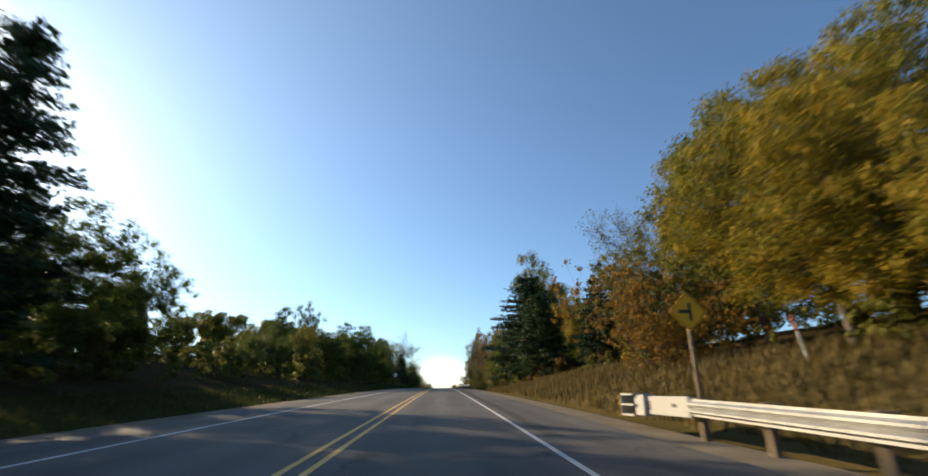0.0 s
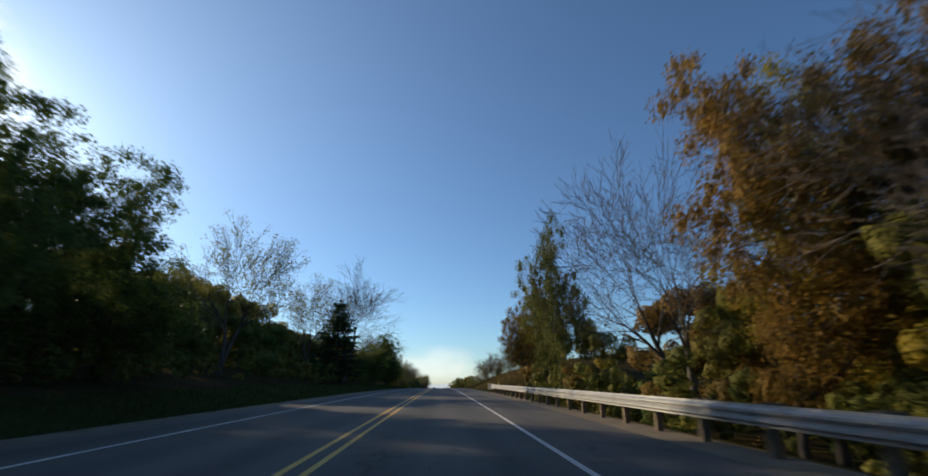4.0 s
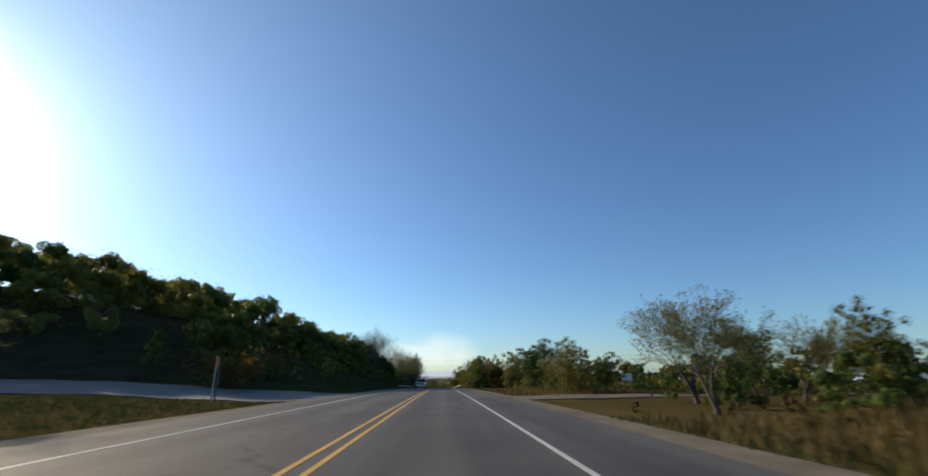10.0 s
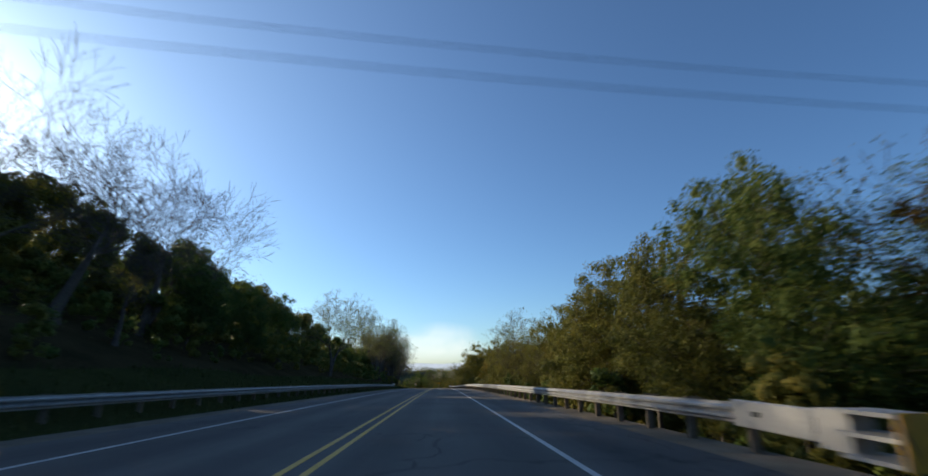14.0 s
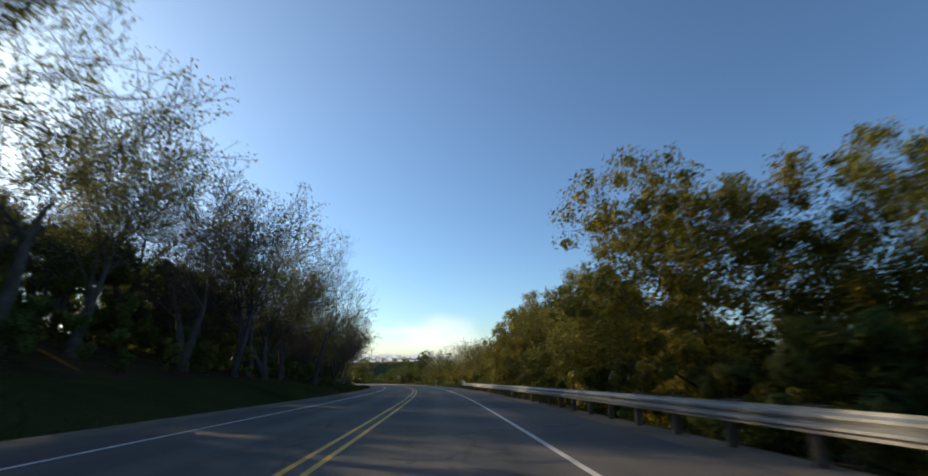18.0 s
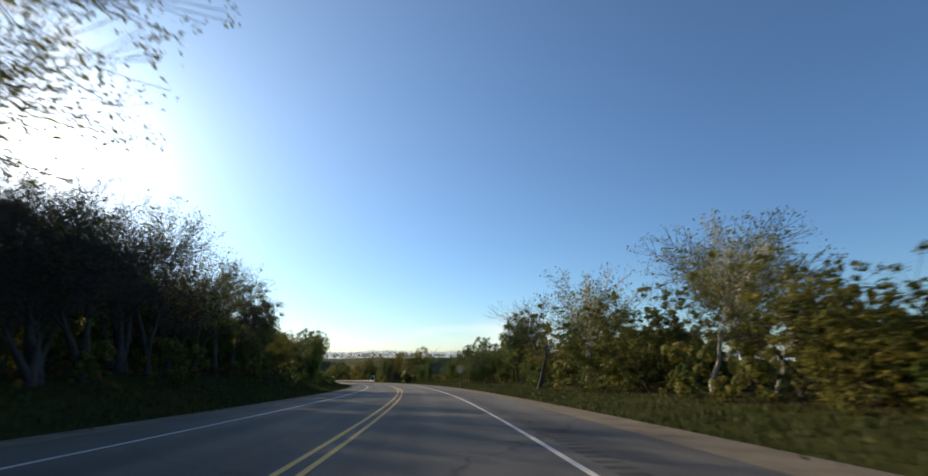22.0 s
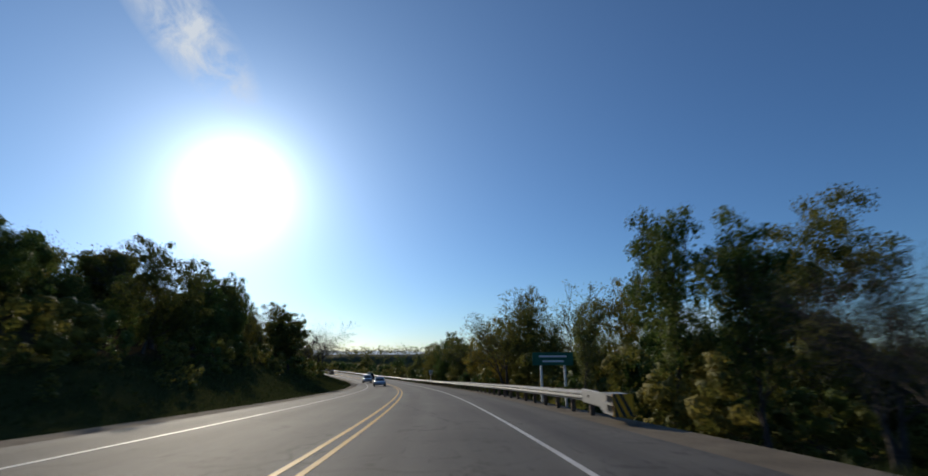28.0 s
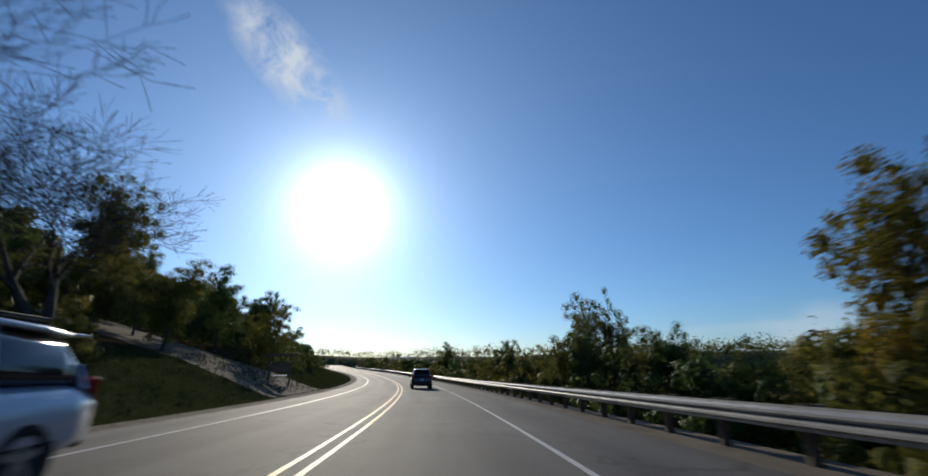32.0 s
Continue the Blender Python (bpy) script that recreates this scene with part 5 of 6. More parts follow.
stub = standing("utility_pole", 561, 15.9, "leaning weathered wooden utility pole without wires", "pole")
cone_tube("pole", (0, 0, -0.8), (0.7, 0.2, 7.4), 0.16, 0.11, surface("red_cedar", (0.14, 0.07, 0.035), (0.32, 0.17, 0.09), 3, 20, 0.9, 0.5), stub)

for s0, s1, z in ((379.7, 388.2, 6.4), (378.4, 387.2, 5.0)):
    cu = bpy.data.curves.new("overhead_wire", "CURVE")
    cu.dimensions, cu.bevel_depth = "3D", 0.008
    sp = cu.splines.new("POLY")
    sp.points.add(24)
    for i in range(25):
        k = i / 24
        sp.points[i].co = (*at(s0 + (s1 - s0) * k, -42 + 80 * k, z + 3.5 * (2 * k - 1) ** 2 + (0.6 if k < 0.5 else -0.2) * abs(2 * k - 1)), 1)
    cu.materials.append(BLACK_PAINT)
    tagged(new("overhead_wire", cu), "thin black overhead wire crossing the road", "wire", "overhead wires")

kiosk = standing("notice_kiosk", 877, -9.6, "brown roofed notice kiosk on two posts beside a driveway", "kiosk", radians(12))
for x in (-0.75, 0.75):
    wooden_post(kiosk, 2.1, x, WOODPOST, 0.12)
roof_ = part("roof", box_bm((2.6, 1.3, 0.12), (0, 0.05, 2.2), 0.02), WOODPOST, kiosk, "flat brown timber roof")
part("fascia", box_bm((2.64, 0.05, 0.2), (0, -0.62, 2.18), 0.01), WOODPOST, roof_)
part("notice_panel", box_bm((1.3, 0.04, 0.8), (0, 0.07, 1.3), 0.01), WOODPOST, kiosk)
part("shelf", box_bm((1.1, 0.5, 0.05), (0, -0.15, 0.62), 0.01), SIGN_WHITE, kiosk, "pale shelf under the board")

# ---- side roads and shoulders ----
def patch(name, corners, mat, label, up=0.006, category="road", n=36):
    """A slab of ground cover between four (s, u) corners, draped on the land."""
    verts, faces = [], []
    for i in range(n + 1):
        for j in range(n + 1):
            a, b = i / n, j / n
            s = (corners[0][0] * (1 - a) + corners[1][0] * a) * (1 - b) + (corners[3][0] * (1 - a) + corners[2][0] * a) * b
            u = (corners[0][1] * (1 - a) + corners[1][1] * a) * (1 - b) + (corners[3][1] * (1 - a) + corners[2][1] * a) * b
            verts.append(at(s, u, rise(s, u) + up + 0.055))
    for i in range(n):
        for j in range(n):
            a = i * (n + 1) + j
            faces.append((a, a + 1, a + n + 2, a + n + 1))
    k = len(verts)
    rim = [j for j in range(n + 1)] + [(i + 1) * (n + 1) - 1 for i in range(1, n + 1)] + [n * (n + 1) + j for j in range(n - 1, -1, -1)] + [i * (n + 1) for i in range(n - 1, 0, -1)]
    for i in rim:
        verts.append(Vector(verts[i]) - Vector((0, 0, 0.5)))
    for i in range(len(rim)):
        j = (i + 1) % len(rim)
        faces.append((rim[i], rim[j], k + j, k + i))
    ob = new(name, mesh_from(name, verts, faces, [mat]))
    return tagged(ob, label, category, kind="structure")


patch("side_road", ((300, -5.62), (318, -5.62), (313, -60), (304, -60)), ASPHALT, "grey asphalt side road joining the highway", 0.0)
patch("side_road", ((300.5, 6.02), (308, 6.02), (305.5, 60), (302, 60)), GRAVEL, "pale gravel side road", 0.0)
patch("pull_off", ((352, 6.02), (381, 6.02), (376, 17), (358, 17)), GRAVEL, "bare gravel pull-off beside the road", 0.0)
patch("driveway", ((867, -5.62), (884, -5.62), (886, -34), (879, -35)), DIRT, "worn driveway climbing the wooded bank", 0.0)
strip("shoulder", RIGHT_EDGE - 0.02, 7.1, S0, 550, GRAVEL, -0.03, label="gravel shoulder beside the asphalt", category="shoulder")
strip("shoulder", -6.7, LEFT_EDGE + 0.02, S0, S1, GRAVEL, -0.03, label="gravel shoulder beside the asphalt", category="shoulder")
strip("shoulder", RIGHT_EDGE - 0.02, 7.4, 550, S1, GRAVEL, -0.03, label="gravel shoulder beside the asphalt", category="shoulder")

# ---- vehicles ----
GLASS_DARK = plain("tinted_glass", (0.012, 0.014, 0.016), 0.05, 0.0, 0.05, 0.6)
RUBBER = plain("tyre_rubber", (0.018, 0.018, 0.018), 0.85)
RIM = plain("alloy", (0.42, 0.42, 0.43), 0.35, 0.9, 0.1)
TRIM = plain("black_plastic", (0.02, 0.02, 0.021), 0.6)
CHROME = plain("chrome", (0.7, 0.7, 0.7), 0.15, 1.0, 0.05)
LAMP_WHITE = plain("headlamp_glass", (0.6, 0.62, 0.65), 0.12, 0.3, 0.05)
LAMP_RED = plain("tail_lamp", (0.35, 0.01, 0.01), 0.2, 0.0, 0.1)
PLATE = plain("number_plate", (0.6, 0.6, 0.58), 0.5)


def loft(sections, power=4.0, n=20):
    """Skin rounded-box rings (y, half width low, half width high, z low, z high) into one closed body."""
    bm = bmesh.new()
    rings = []
    for y, wl, wh, z0, z1 in sections:
        ring = []
        for i in range(n):
            a = 2 * math.pi * (i + 0.5) / n
            c, s = math.cos(a), math.sin(a)
            kx = math.copysign(abs(c) ** (2 / power), c)
            kz = math.copysign(abs(s) ** (2 / power), s)
            f = (kz + 1) / 2
            ring.append(bm.verts.new((kx * (wl * (1 - f) + wh * f), y, z0 + (z1 - z0) * f)))
        rings.append(ring)
    for a, b in zip(rings, rings[1:]):
        for i in range(n):
            j = (i + 1) % n
            bm.faces.new((a[i], a[j], b[j], b[i]))
    bm.faces.new(rings[0])
    bm.faces.new(rings[-1][::-1])
    bmesh.ops.recalc_face_normals(bm, faces=list(bm.faces))
    return bm


def wheel(parent, x, y, r, w):
    bm = bmesh.new()
    prof = ((r * 0.62, -w / 2), (r * 0.9, -w / 2), (r, -w * 0.36), (r, w * 0.36), (r * 0.9, w / 2), (r * 0.62, w / 2))
    n = 28
    rows = []
    for pr, px in prof:
        rows.append([bm.verts.new((px, math.cos(6.2832 * i / n) * pr, math.sin(6.2832 * i / n) * pr)) for i in range(n)])
    for a, b in zip(rows, rows[1:] + rows[:1]):
        for i in range(n):
            bm.faces.new((a[i], a[(i + 1) % n], b[(i + 1) % n], b[i]))
    bmesh.ops.recalc_face_normals(bm, faces=list(bm.faces))
    hub = new("wheel")
    hub.parent = parent
    hub.location = (x, y, r)
    part("tyre", bm, RUBBER, hub, smooth=True)
    bm = bmesh.new()
    bmesh.ops.create_cone(bm, cap_ends=True, segments=28, radius1=r * 0.63, radius2=r * 0.63, depth=w * 0.5, matrix=Matrix.Rotation(math.pi / 2, 4, "Y"))
    for i in range(5):
        bmesh.ops.create_cube(bm, size=1.0, matrix=Matrix.Rotation(6.2832 * i / 5, 4, "X") @ Matrix.Translation((0, 0, r * 0.3)) @ Matrix.Diagonal((w * 0.86, 0.07, r * 0.6, 1)))
    part("rim", bm, RIM, hub)


def vehicle(name, label, category, paint, lower, cabin, roof, track, axles, r, nose, tail, group="vehicles on the road"):
    """A car facing +y from its sections; nose and tail are its y ends."""
    top = tagged(new(name), label, category, group)
    body = part("body", loft(lower), paint, top, smooth=True)
    part("glasshouse", loft(cabin, 5.0), GLASS_DARK, top, "dark tinted glass", smooth=True)
    part("roof", loft(roof, 5.0), paint, top, smooth=True)
    wl = lower[len(lower) // 2][1]
    # pillars between the panes
    for k in (0.04, 0.36, 0.66, 0.96):
        i = k * (len(cabin) - 1)
        a, b = cabin[int(i)], cabin[min(len(cabin) - 1, int(i) + 1)]
        f = i - int(i)
        y, lo, hi, z0, z1 = [a[q] * (1 - f) + b[q] * f for q in range(5)]
        for sx in (-1, 1):
            v, fc = [], []
            tube(v, fc, Vector((sx * (lo + 0.005), y, z0)), Vector((sx * (hi + 0.012), y, z1 - 0.03)), 0.035, 0.03, 4)
            o = new("pillar", mesh_from("pillar", v, fc, [paint]))
            o.parent = top
    for y in axles:
        for sx in (-1, 1):
            wheel(top, sx * track, y, r, 0.22)
            bm = bmesh.new()
            bmesh.ops.create_cone(bm, cap_ends=True, segments=24, radius1=r * 1.13, radius2=r * 1.13, depth=0.12, matrix=Matrix.Translation((sx * (track + 0.03), y, r * 1.02)) @ Matrix.Rotation(math.pi / 2, 4, "Y"))
            part("wheel_arch", bm, TRIM, top)
    for sx in (-1, 1):
        part("mirror", box_bm((0.2, 0.1, 0.14), (sx * (wl + 0.1), cabin[-1][0] - 0.55, cabin[-1][3] + 0.12), 0.03), paint, top)
    return top


def put_car(top, s, u, back=False):
    _, h = on_line(s)
    tilt = math.atan(grade(s))
    top.matrix_basis = Matrix.Translation(at(s, u, 0.005)) @ Matrix.Rotation(h + (math.pi if back else 0), 4, "Z") @ Matrix.Rotation(-tilt if back else tilt, 4, "X")


def suv(name, label, paint):
    """A compact sport utility car, 4.6 m long."""
    lower = ((-2.28, 0.72, 0.76, 0.42, 0.95), (-2.2, 0.84, 0.86, 0.32, 1.05), (-1.9, 0.9, 0.9, 0.26, 1.08), (-0.5, 0.92, 0.91, 0.24, 1.04),
             (0.7, 0.92, 0.9, 0.24, 1.02), (1.5, 0.9, 0.86, 0.26, 0.98), (2.05, 0.85, 0.78, 0.32, 0.86), (2.25, 0.72, 0.66, 0.4, 0.72))
    cabin = ((-2.12, 0.78, 0.66, 0.98, 1.22), (-1.8, 0.8, 0.66, 1.0, 1.58), (-0.6, 0.82, 0.68, 1.0, 1.64), (0.3, 0.82, 0.66, 0.98, 1.6), (1.0, 0.8, 0.62, 0.96, 1.24), (1.35, 0.78, 0.7, 0.94, 1.0))
    roof = ((-2.05, 0.6, 0.56, 1.56, 1.61), (-1.6, 0.67, 0.63, 1.57, 1.67), (-0.6, 0.69, 0.65, 1.6, 1.7), (0.2, 0.66, 0.62, 1.57, 1.65), (0.42, 0.6, 0.56, 1.54, 1.6))
    top = vehicle(name, label, "car", paint, lower, cabin, roof, 0.8, (-1.32, 1.36), 0.35, 2.25, -2.28)
    for sx in (-1, 1):
        part("tail_lamp", box_bm((0.2, 0.1, 0.3), (sx * 0.74, -2.2, 0.98), 0.03), LAMP_RED, top, "red tail lamp")
        part("headlamp", box_bm((0.32, 0.14, 0.14), (sx * 0.64, 2.06, 0.76), 0.03), LAMP_WHITE, top, "clear headlamp")
        part("roof_rail", box_bm((0.04, 1.7, 0.04), (sx * 0.6, -0.7, 1.72), 0.01), TRIM, top)
    part("bumper", box_bm((1.5, 0.14, 0.26), (0, -2.24, 0.48), 0.04), TRIM, top, "dark plastic rear bumper")
    part("front_bumper", box_bm((1.4, 0.16, 0.24), (0, 2.17, 0.46), 0.04), TRIM, top)
    part("grille", box_bm((0.8, 0.06, 0.16), (0, 2.23, 0.68), 0.02), TRIM, top)
    part("number_plate", box_bm((0.31, 0.02, 0.15), (0, -2.33, 0.78)), PLATE, top)
    part("spoiler", box_bm((1.2, 0.24, 0.035), (0, -2.12, 1.6), 0.012), paint, top)
    return top


def saloon(name, label, paint):
    """A smooth electric saloon, 4.7 m long."""
    lower = ((-2.34, 0.7, 0.72, 0.4, 0.98), (-2.2, 0.84, 0.82, 0.3, 1.02), (-1.4, 0.92, 0.87, 0.2, 0.98), (0.0, 0.93, 0.88, 0.18, 0.92), (1.0, 0.93, 0.86, 0.18, 0.88),
             (1.7, 0.91, 0.8, 0.2, 0.8), (2.15, 0.84, 0.7, 0.24, 0.68), (2.34, 0.68, 0.56, 0.3, 0.56))
    cabin = ((-1.95, 0.62, 0.5, 0.9, 1.02), (-1.3, 0.76, 0.54, 0.9, 1.28), (-0.4, 0.8, 0.56, 0.88, 1.42), (0.2, 0.8, 0.56, 0.86, 1.4), (0.9, 0.78, 0.6, 0.84, 1.1), (1.4, 0.72, 0.62, 0.8, 0.87))
    roof = ((-1.5, 0.46, 0.42, 1.2, 1.25), (-0.9, 0.54, 0.5, 1.33, 1.4), (-0.3, 0.56, 0.52, 1.38, 1.45), (0.3, 0.54, 0.5, 1.34, 1.4))
    top = vehicle(name, label, "car", paint, lower, cabin, roof, 0.8, (-1.42, 1.45), 0.34, 2.34, -2.34)
    for sx in (-1, 1):
        part("headlamp", box_bm((0.34, 0.3, 0.09), (sx * 0.64, 2.02, 0.66), 0.03), LAMP_WHITE, top, "clear headlamp")
        part("tail_lamp", box_bm((0.34, 0.12, 0.12), (sx * 0.6, -2.26, 0.88), 0.03), LAMP_RED, top, "red tail lamp")
    part("lower_intake", box_bm((1.1, 0.1, 0.1), (0, 2.27, 0.32), 0.02), TRIM, top)
    part("wiper", box_bm((0.9, 0.03, 0.02), (0, 1.42, 0.87)), TRIM, top)
    return top


def pickup(name, label, paint):
    """A full-size crew-cab pickup truck, 5.8 m long."""
    lower = ((-2.9, 0.9, 0.93, 0.6, 1.26), (-2.8, 0.97, 0.97, 0.52, 1.3), (-1.0, 1.0, 0.98, 0.42, 1.28), (0.9, 1.0, 0.97, 0.4, 1.24), (1.6, 1.0, 0.95, 0.42, 1.22),
             (2.5, 0.99, 0.93, 0.45, 1.16), (2.82, 0.95, 0.88, 0.5, 1.1), (2.92, 0.86, 0.82, 0.56, 1.02))
    cabin = ((-1.0, 0.86, 0.72, 1.2, 1.72), (-0.9, 0.88, 0.74, 1.2, 1.8), (0.2, 0.9, 0.76, 1.2, 1.84), (0.8, 0.9, 0.74, 1.2, 1.78), (1.3, 0.88, 0.72, 1.18, 1.4), (1.5, 0.86, 0.8, 1.14, 1.22))
    roof = ((-1.02, 0.68, 0.64, 1.74, 1.82), (-0.8, 0.74, 0.7, 1.76, 1.88), (0.2, 0.76, 0.72, 1.78, 1.9), (0.82, 0.73, 0.68, 1.74, 1.84))
    top = vehicle(name, label, "pickup truck", paint, lower, cabin, roof, 0.88, (-1.85, 1.8), 0.4, 2.92, -2.9)
    part("load_bed", box_bm((1.62, 1.7, 0.05), (0, -1.95, 1.305)), TRIM, top, "dark cargo bed floor")
    for sx in (-1, 1):
        part("bed_rail", box_bm((0.1, 1.9, 0.1), (sx * 0.92, -1.95, 1.32), 0.02), paint, top)
        part("headlamp", box_bm((0.34, 0.14, 0.2), (sx * 0.72, 2.82, 0.95), 0.02), LAMP_WHITE, top, "clear headlamp")
        part("step_bar", box_bm((0.12, 2.4, 0.06), (sx * 1.0, 0.1, 0.4), 0.02), CHROME, top)
        part("fog_lamp", box_bm((0.14, 0.08, 0.1), (sx * 0.68, 2.96, 0.58), 0.02), LAMP_WHITE, top)
    part("tailgate_rail", box_bm((1.8, 0.08, 0.1), (0, -2.86, 1.32), 0.02), paint, top)
    grille = part("grille", box_bm((1.06, 0.08, 0.34), (0, 2.9, 0.92), 0.02), TRIM, top, "black grille with chrome bars")
    for z in (0.82, 0.93, 1.04):
        part("grille_bar", box_bm((1.04, 0.03, 0.035), (0, 2.95, z)), CHROME, grille)
    part("front_bumper", box_bm((1.9, 0.2, 0.24), (0, 2.92, 0.6), 0.04), CHROME, top, "chrome front bumper")
    part("number_plate", box_bm((0.31, 0.02, 0.15), (0, 3.03, 0.6)), PLATE, top)
    return top


SILVER = plain("silver_paint", (0.34, 0.36, 0.39), 0.3, 0.5, 0.06, 0.5, 0.6)
PEARL = plain("pale_blue_silver_paint", (0.5, 0.53, 0.6), 0.28, 0.2, 0.05, 0.5, 0.7)
PEWTER = plain("pewter_paint", (0.085, 0.09, 0.105), 0.3, 0.5, 0.06, 0.5, 0.6)
NIGHT = plain("black_blue_paint", (0.012, 0.015, 0.022), 0.25, 0.1, 0.1, 0.5, 0.7)
put_car(suv("suv", "black compact sport utility car ahead in the lane", NIGHT), travelled(32) + 43, 1.85)
put_car(pickup("pickup_truck", "grey crew-cab pickup truck in the oncoming lane", PEWTER), travelled(13) + 13.9, -2.3, True)
put_car(suv("suv", "silver sport utility car in the oncoming lane", PEARL), travelled(32) + 3.6, -3.1, True)
put_car(saloon("saloon_car", "pale silver electric saloon in the oncoming lane", SILVER), travelled(31) - 1.5, -2.1, True)


# ---- the far valley ----
def heading_point(s, turn, dist, z):
    p, h = on_line(s)
    a = h + radians(turn)
    return Vector((p.x - math.sin(a) * dist, p.y + math.cos(a) * dist, z))


def build_lake():
    pts = []
    for turn, d in ((40, 1500), (26, 1700), (16, 1900), (9, 2300), (5, 3000), (7, 3900), (16, 4300), (30, 4300), (42, 4000)):
        pts.append(heading_point(613, turn, d, -47.5))
    bm = bmesh.new()
    bm.faces.new([bm.verts.new(p) for p in pts])
    bmesh.ops.recalc_face_normals(bm, faces=list(bm.faces))
    ob = part("lake", bm, WATER)
    tagged(ob, "pale still lake in the valley beyond the trees", "lake", kind="structure")


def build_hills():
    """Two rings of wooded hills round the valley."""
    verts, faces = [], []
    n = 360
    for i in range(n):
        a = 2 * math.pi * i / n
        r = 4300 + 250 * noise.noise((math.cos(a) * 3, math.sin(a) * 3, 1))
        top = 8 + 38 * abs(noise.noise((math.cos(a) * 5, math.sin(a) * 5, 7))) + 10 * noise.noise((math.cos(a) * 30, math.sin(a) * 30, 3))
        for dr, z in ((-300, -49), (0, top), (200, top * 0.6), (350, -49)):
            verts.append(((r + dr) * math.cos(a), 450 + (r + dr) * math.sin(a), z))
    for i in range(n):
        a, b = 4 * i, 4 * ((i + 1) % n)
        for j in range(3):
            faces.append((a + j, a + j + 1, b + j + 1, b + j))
    # blue-grey air haze painted into the hills' colour, with a faint glow
    m, tree, bs = material("haze_painted_hills", 1.0)
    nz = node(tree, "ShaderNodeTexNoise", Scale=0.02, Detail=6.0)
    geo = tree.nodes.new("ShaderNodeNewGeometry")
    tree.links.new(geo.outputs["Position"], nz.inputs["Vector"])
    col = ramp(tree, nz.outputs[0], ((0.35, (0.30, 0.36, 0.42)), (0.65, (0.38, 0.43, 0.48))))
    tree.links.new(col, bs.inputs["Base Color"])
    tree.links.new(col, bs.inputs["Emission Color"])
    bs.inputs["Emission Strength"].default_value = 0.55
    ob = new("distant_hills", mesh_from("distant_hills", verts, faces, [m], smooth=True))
    tagged(ob, "wooded hills along the horizon, blue haze painted into their colour", "hills", kind="structure")


def far_woods():
    """Tree-tops in the valley, a kilometre and more away."""
    r = np.random.default_rng(41)
    cs, sz = [], []
    p0, h0 = on_line(700)
    for _ in range(900):
        a = h0 + r.uniform(-0.9, 0.9)
        d = 380 + 1900 * r.random() ** 1.6
        c = np.array((p0.x - math.sin(a) * d, p0.y + math.cos(a) * d, -44.0 + r.uniform(0, 14) * (1 if d < 900 else 0.3)))
        cs.append(c + r.normal(size=(26, 3)) * (9, 9, 4))
        sz.append(r.uniform(1.4, 3.2, 26))
    ob = new("far_woodland", cards_mesh("far_woodland", np.concatenate(cs), np.concatenate(sz), OLIVE, 43))
    tagged(ob, "far olive tree-tops filling the valley", "trees", kind="stuff")


def wooded_ridge():
    """A low wooded rise closing the valley, with an uneven line of tree-tops."""
    p0, h0 = on_line(700)
    verts, faces, n = [], [], 150
    r = np.random.default_rng(47)
    cs, sz = [], []
    for i in range(n + 1):
        turn = -50 + 130 * i / n
        a = h0 + radians(turn)
        d = 620 + 140 * noise.noise((turn * 0.05, 1.0, 3.0)) + 260 * smoothstep(5, 60, turn)
        top = -7 - 3 * smoothstep(-12, 8, turn) + 5 * noise.noise((turn * 0.13, 4.0, 9.0)) + 3 * smoothstep(25, 60, turn)
        for off, z in ((-60, -49), (-40, top - 11), (0, top - 5), (60, top - 6), (160, -49)):
            verts.append((p0.x - math.sin(a) * (d + off), p0.y + math.cos(a) * (d + off), z))
        for _ in range(10):
            off, b = r.uniform(-50, 40), a + radians(r.uniform(-0.45, 0.45))
            h = r.uniform(4, 13)
            z = top - 4 - 10 * max(0.0, -off) / 50
            c = np.array((p0.x - math.sin(b) * (d + off), p0.y + math.cos(b) * (d + off), z + h * 0.45))
            cs.append(c + r.normal(size=(24, 3)) * (h * 0.3, h * 0.3, h * 0.26))
            sz.append(r.uniform(0.7, 1.5, 24))
    for i in range(n):
        for j in range(4):
            a = 5 * i + j
            faces.append((a, a + 1, a + 6, a + 5))
    ridge = new("wooded_ridge", mesh_from("wooded_ridge", verts, faces, [FARWOOD], smooth=True))
    tagged(ridge, "low wooded rise across the valley", "hill", kind="structure")
    ob = new("far_woodland", cards_mesh("far_woodland", np.concatenate(cs), np.concatenate(sz), OLIVE, 49))
    tagged(ob, "uneven line of green trees on the far rise", "trees", kind="stuff")


build_lake()
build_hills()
wooded_ridge()
far_woods()


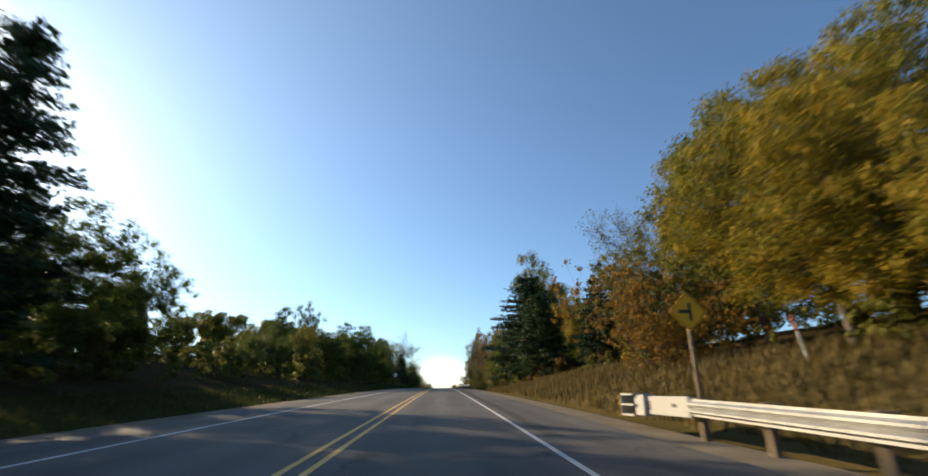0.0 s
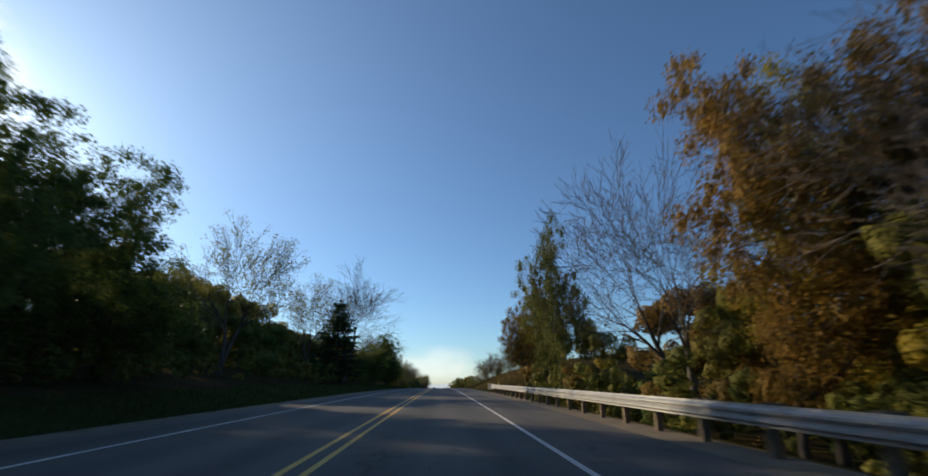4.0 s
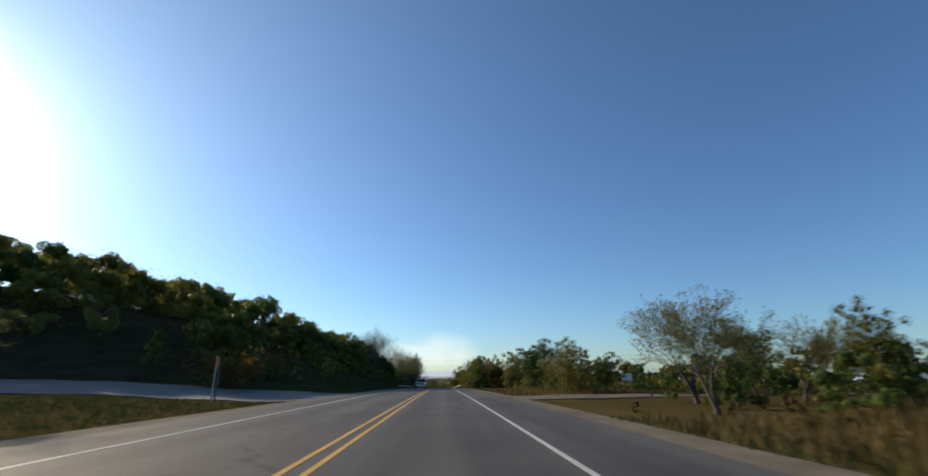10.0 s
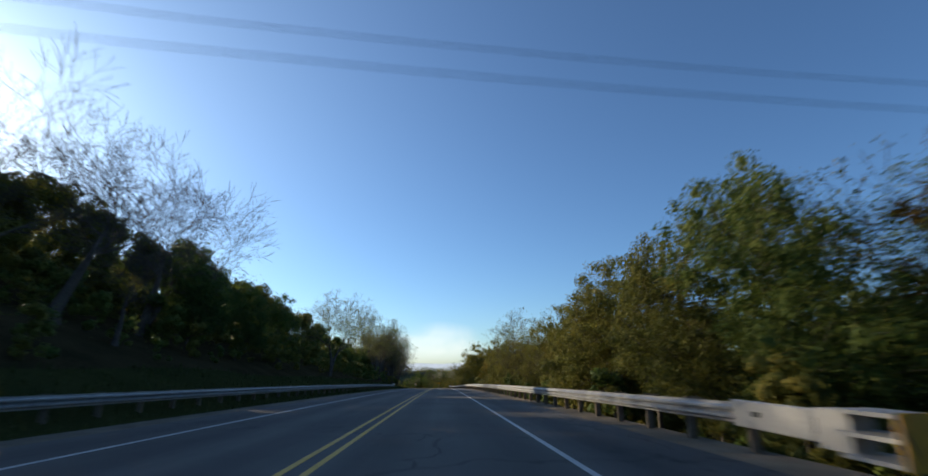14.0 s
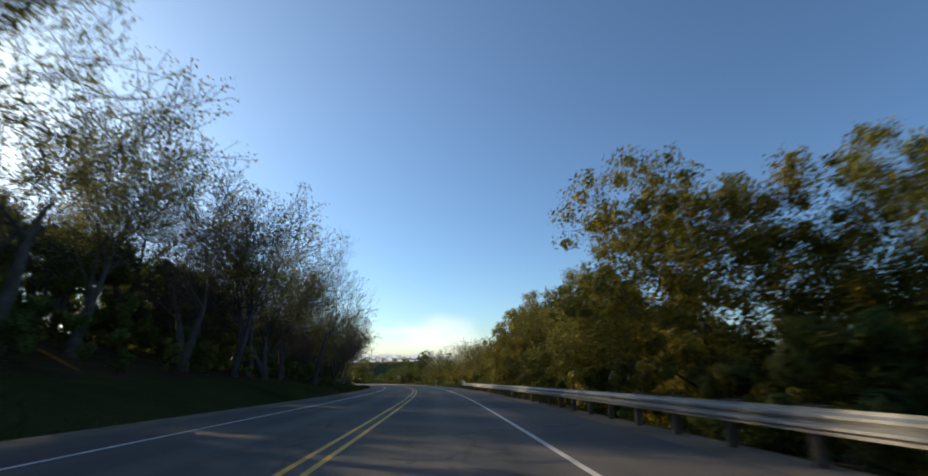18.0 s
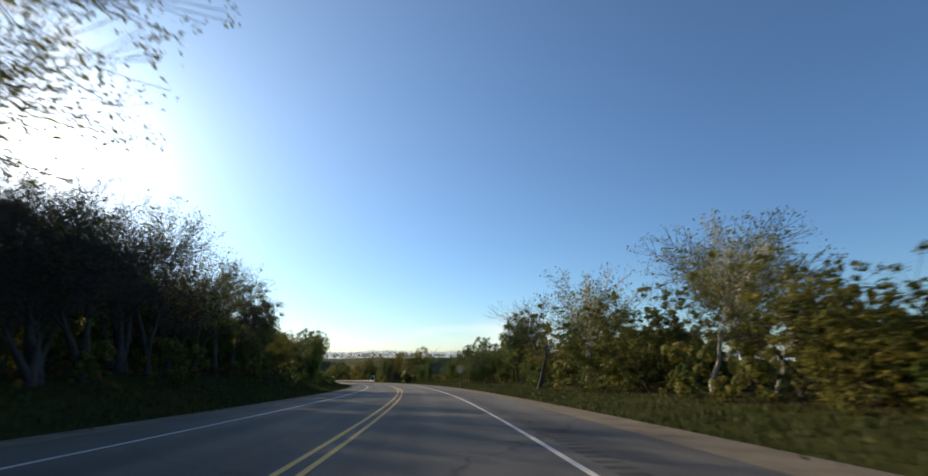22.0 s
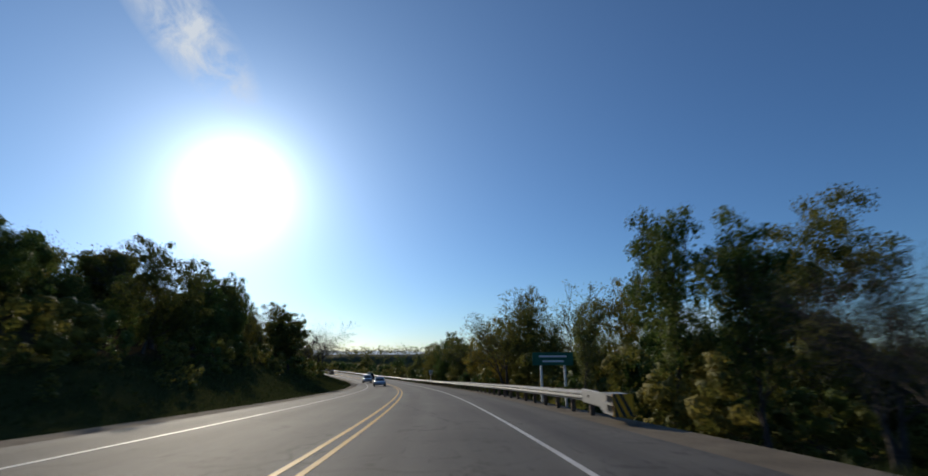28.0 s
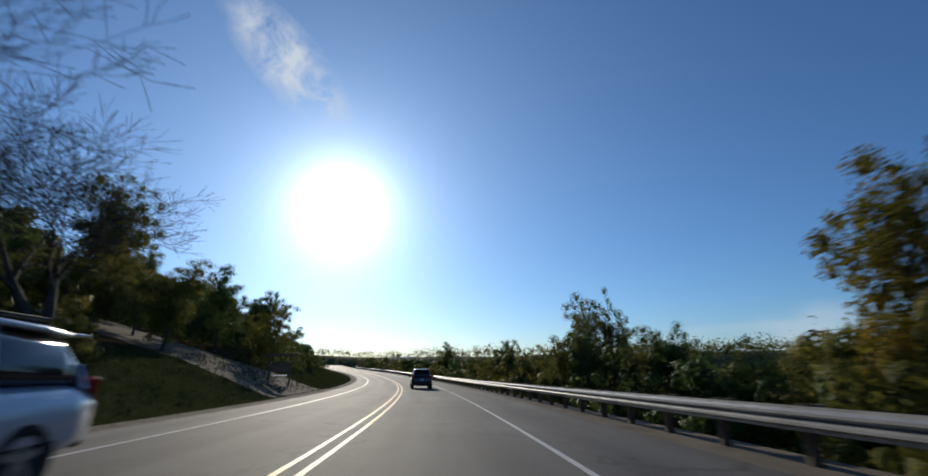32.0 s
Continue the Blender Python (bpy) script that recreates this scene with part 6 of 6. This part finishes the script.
def cloud(name, label, centre, right, up, seed, amount):
    """A thin sheet of vapour far off, torn by noise."""
    m = bpy.data.materials.new(name)
    m.use_nodes = True
    tree = m.node_tree
    tree.nodes.remove(tree.nodes["Principled BSDF"])
    out = tree.nodes["Material Output"]
    tc = tree.nodes.new("ShaderNodeTexCoord")
    nz = node(tree, "ShaderNodeTexNoise", Scale=1.9, Detail=8.0, Roughness=0.62, Distortion=0.5)
    mp = tree.nodes.new("ShaderNodeMapping")
    mp.inputs["Location"].default_value = (seed, seed * 0.7, 0)
    mp.inputs["Scale"].default_value = (1.0, max(0.4, Vector(up).length / Vector(right).length), 1)
    tree.links.new(tc.outputs["Generated"], mp.inputs[0])
    tree.links.new(mp.outputs[0], nz.inputs["Vector"])
    gr = tree.nodes.new("ShaderNodeTexGradient")
    gr.gradient_type = "SPHERICAL"
    mp2 = tree.nodes.new("ShaderNodeMapping")
    mp2.inputs["Location"].default_value = (-1.0, -1.0, 0)
    mp2.inputs["Scale"].default_value = (2.0, 2.0, 0.0)
    tree.links.new(tc.outputs["Generated"], mp2.inputs[0])
    tree.links.new(mp2.outputs[0], gr.inputs[0])
    mul = tree.nodes.new("ShaderNodeMath")
    mul.operation = "MULTIPLY"
    tree.links.new(ramp(tree, nz.outputs[0], ((0.36, (0, 0, 0)), (0.62, (1, 1, 1)))), mul.inputs[0])
    tree.links.new(ramp(tree, gr.outputs[0], ((0.0, (0, 0, 0)), (0.55, (1, 1, 1)))), mul.inputs[1])
    mul2 = tree.nodes.new("ShaderNodeMath")
    mul2.operation = "MULTIPLY"
    mul2.inputs[1].default_value = amount
    tree.links.new(mul.outputs[0], mul2.inputs[0])
    # an even glow takes the place of daylight falling on the vapour
    tp, em, mx = tree.nodes.new("ShaderNodeBsdfTransparent"), tree.nodes.new("ShaderNodeEmission"), tree.nodes.new("ShaderNodeMixShader")
    em.inputs[0].default_value, em.inputs[1].default_value = (0.9, 0.92, 0.95, 1), 0.95
    tree.links.new(mul2.outputs[0], mx.inputs[0])
    tree.links.new(tp.outputs[0], mx.inputs[1])
    tree.links.new(em.outputs[0], mx.inputs[2])
    tree.links.new(mx.outputs[0], out.inputs[0])
    me = mesh_from(name, [(-1, -1, 0), (1, -1, 0), (1, 1, 0), (-1, 1, 0)], [(0, 1, 2, 3)], [m])
    ob = new(name, me)
    c = Vector(centre)
    z = Vector(right).cross(Vector(up)).normalized()
    ob.matrix_basis = Matrix(((right[0], up[0], z.x, c.x), (right[1], up[1], z.y, c.y), (right[2], up[2], z.z, c.z), (0, 0, 0, 1)))
    ob.visible_shadow = False
    return tagged(ob, label, "cloud", kind="structure")


def sky_sheet(name, label, s, turn, lift, wide, high, roll, seed, amount, dist=4400):
    """Hang a cloud in a direction seen from s: turn to the left of the road and lift above the horizon."""
    p, h = on_line(s)
    a, e = h + radians(turn), radians(lift)
    way = Vector((-math.sin(a) * math.cos(e), math.cos(a) * math.cos(e), math.sin(e)))
    right = way.cross(Vector((0, 0, 1))).normalized()
    up = right.cross(way)
    c, k = math.cos(radians(roll)), math.sin(radians(roll))
    r2, u2 = right * c + up * k, up * c - right * k
    cloud(name, label, p + way * dist, r2 * wide, u2 * high, seed, amount)


sky_sheet("cloud", "thin torn wisp of white cloud", 738, 32.5, 33.2, 300, 760, 50, 3.1, 0.9)
sky_sheet("cloud", "pale bank of low cloud on the horizon", 300, 0.5, 2.6, 520, 200, 0, 5.3, 0.32)
sky_sheet("cloud", "pale bank of low cloud on the horizon", 300, 5, 1.8, 900, 130, 0, 9.3, 0.4)
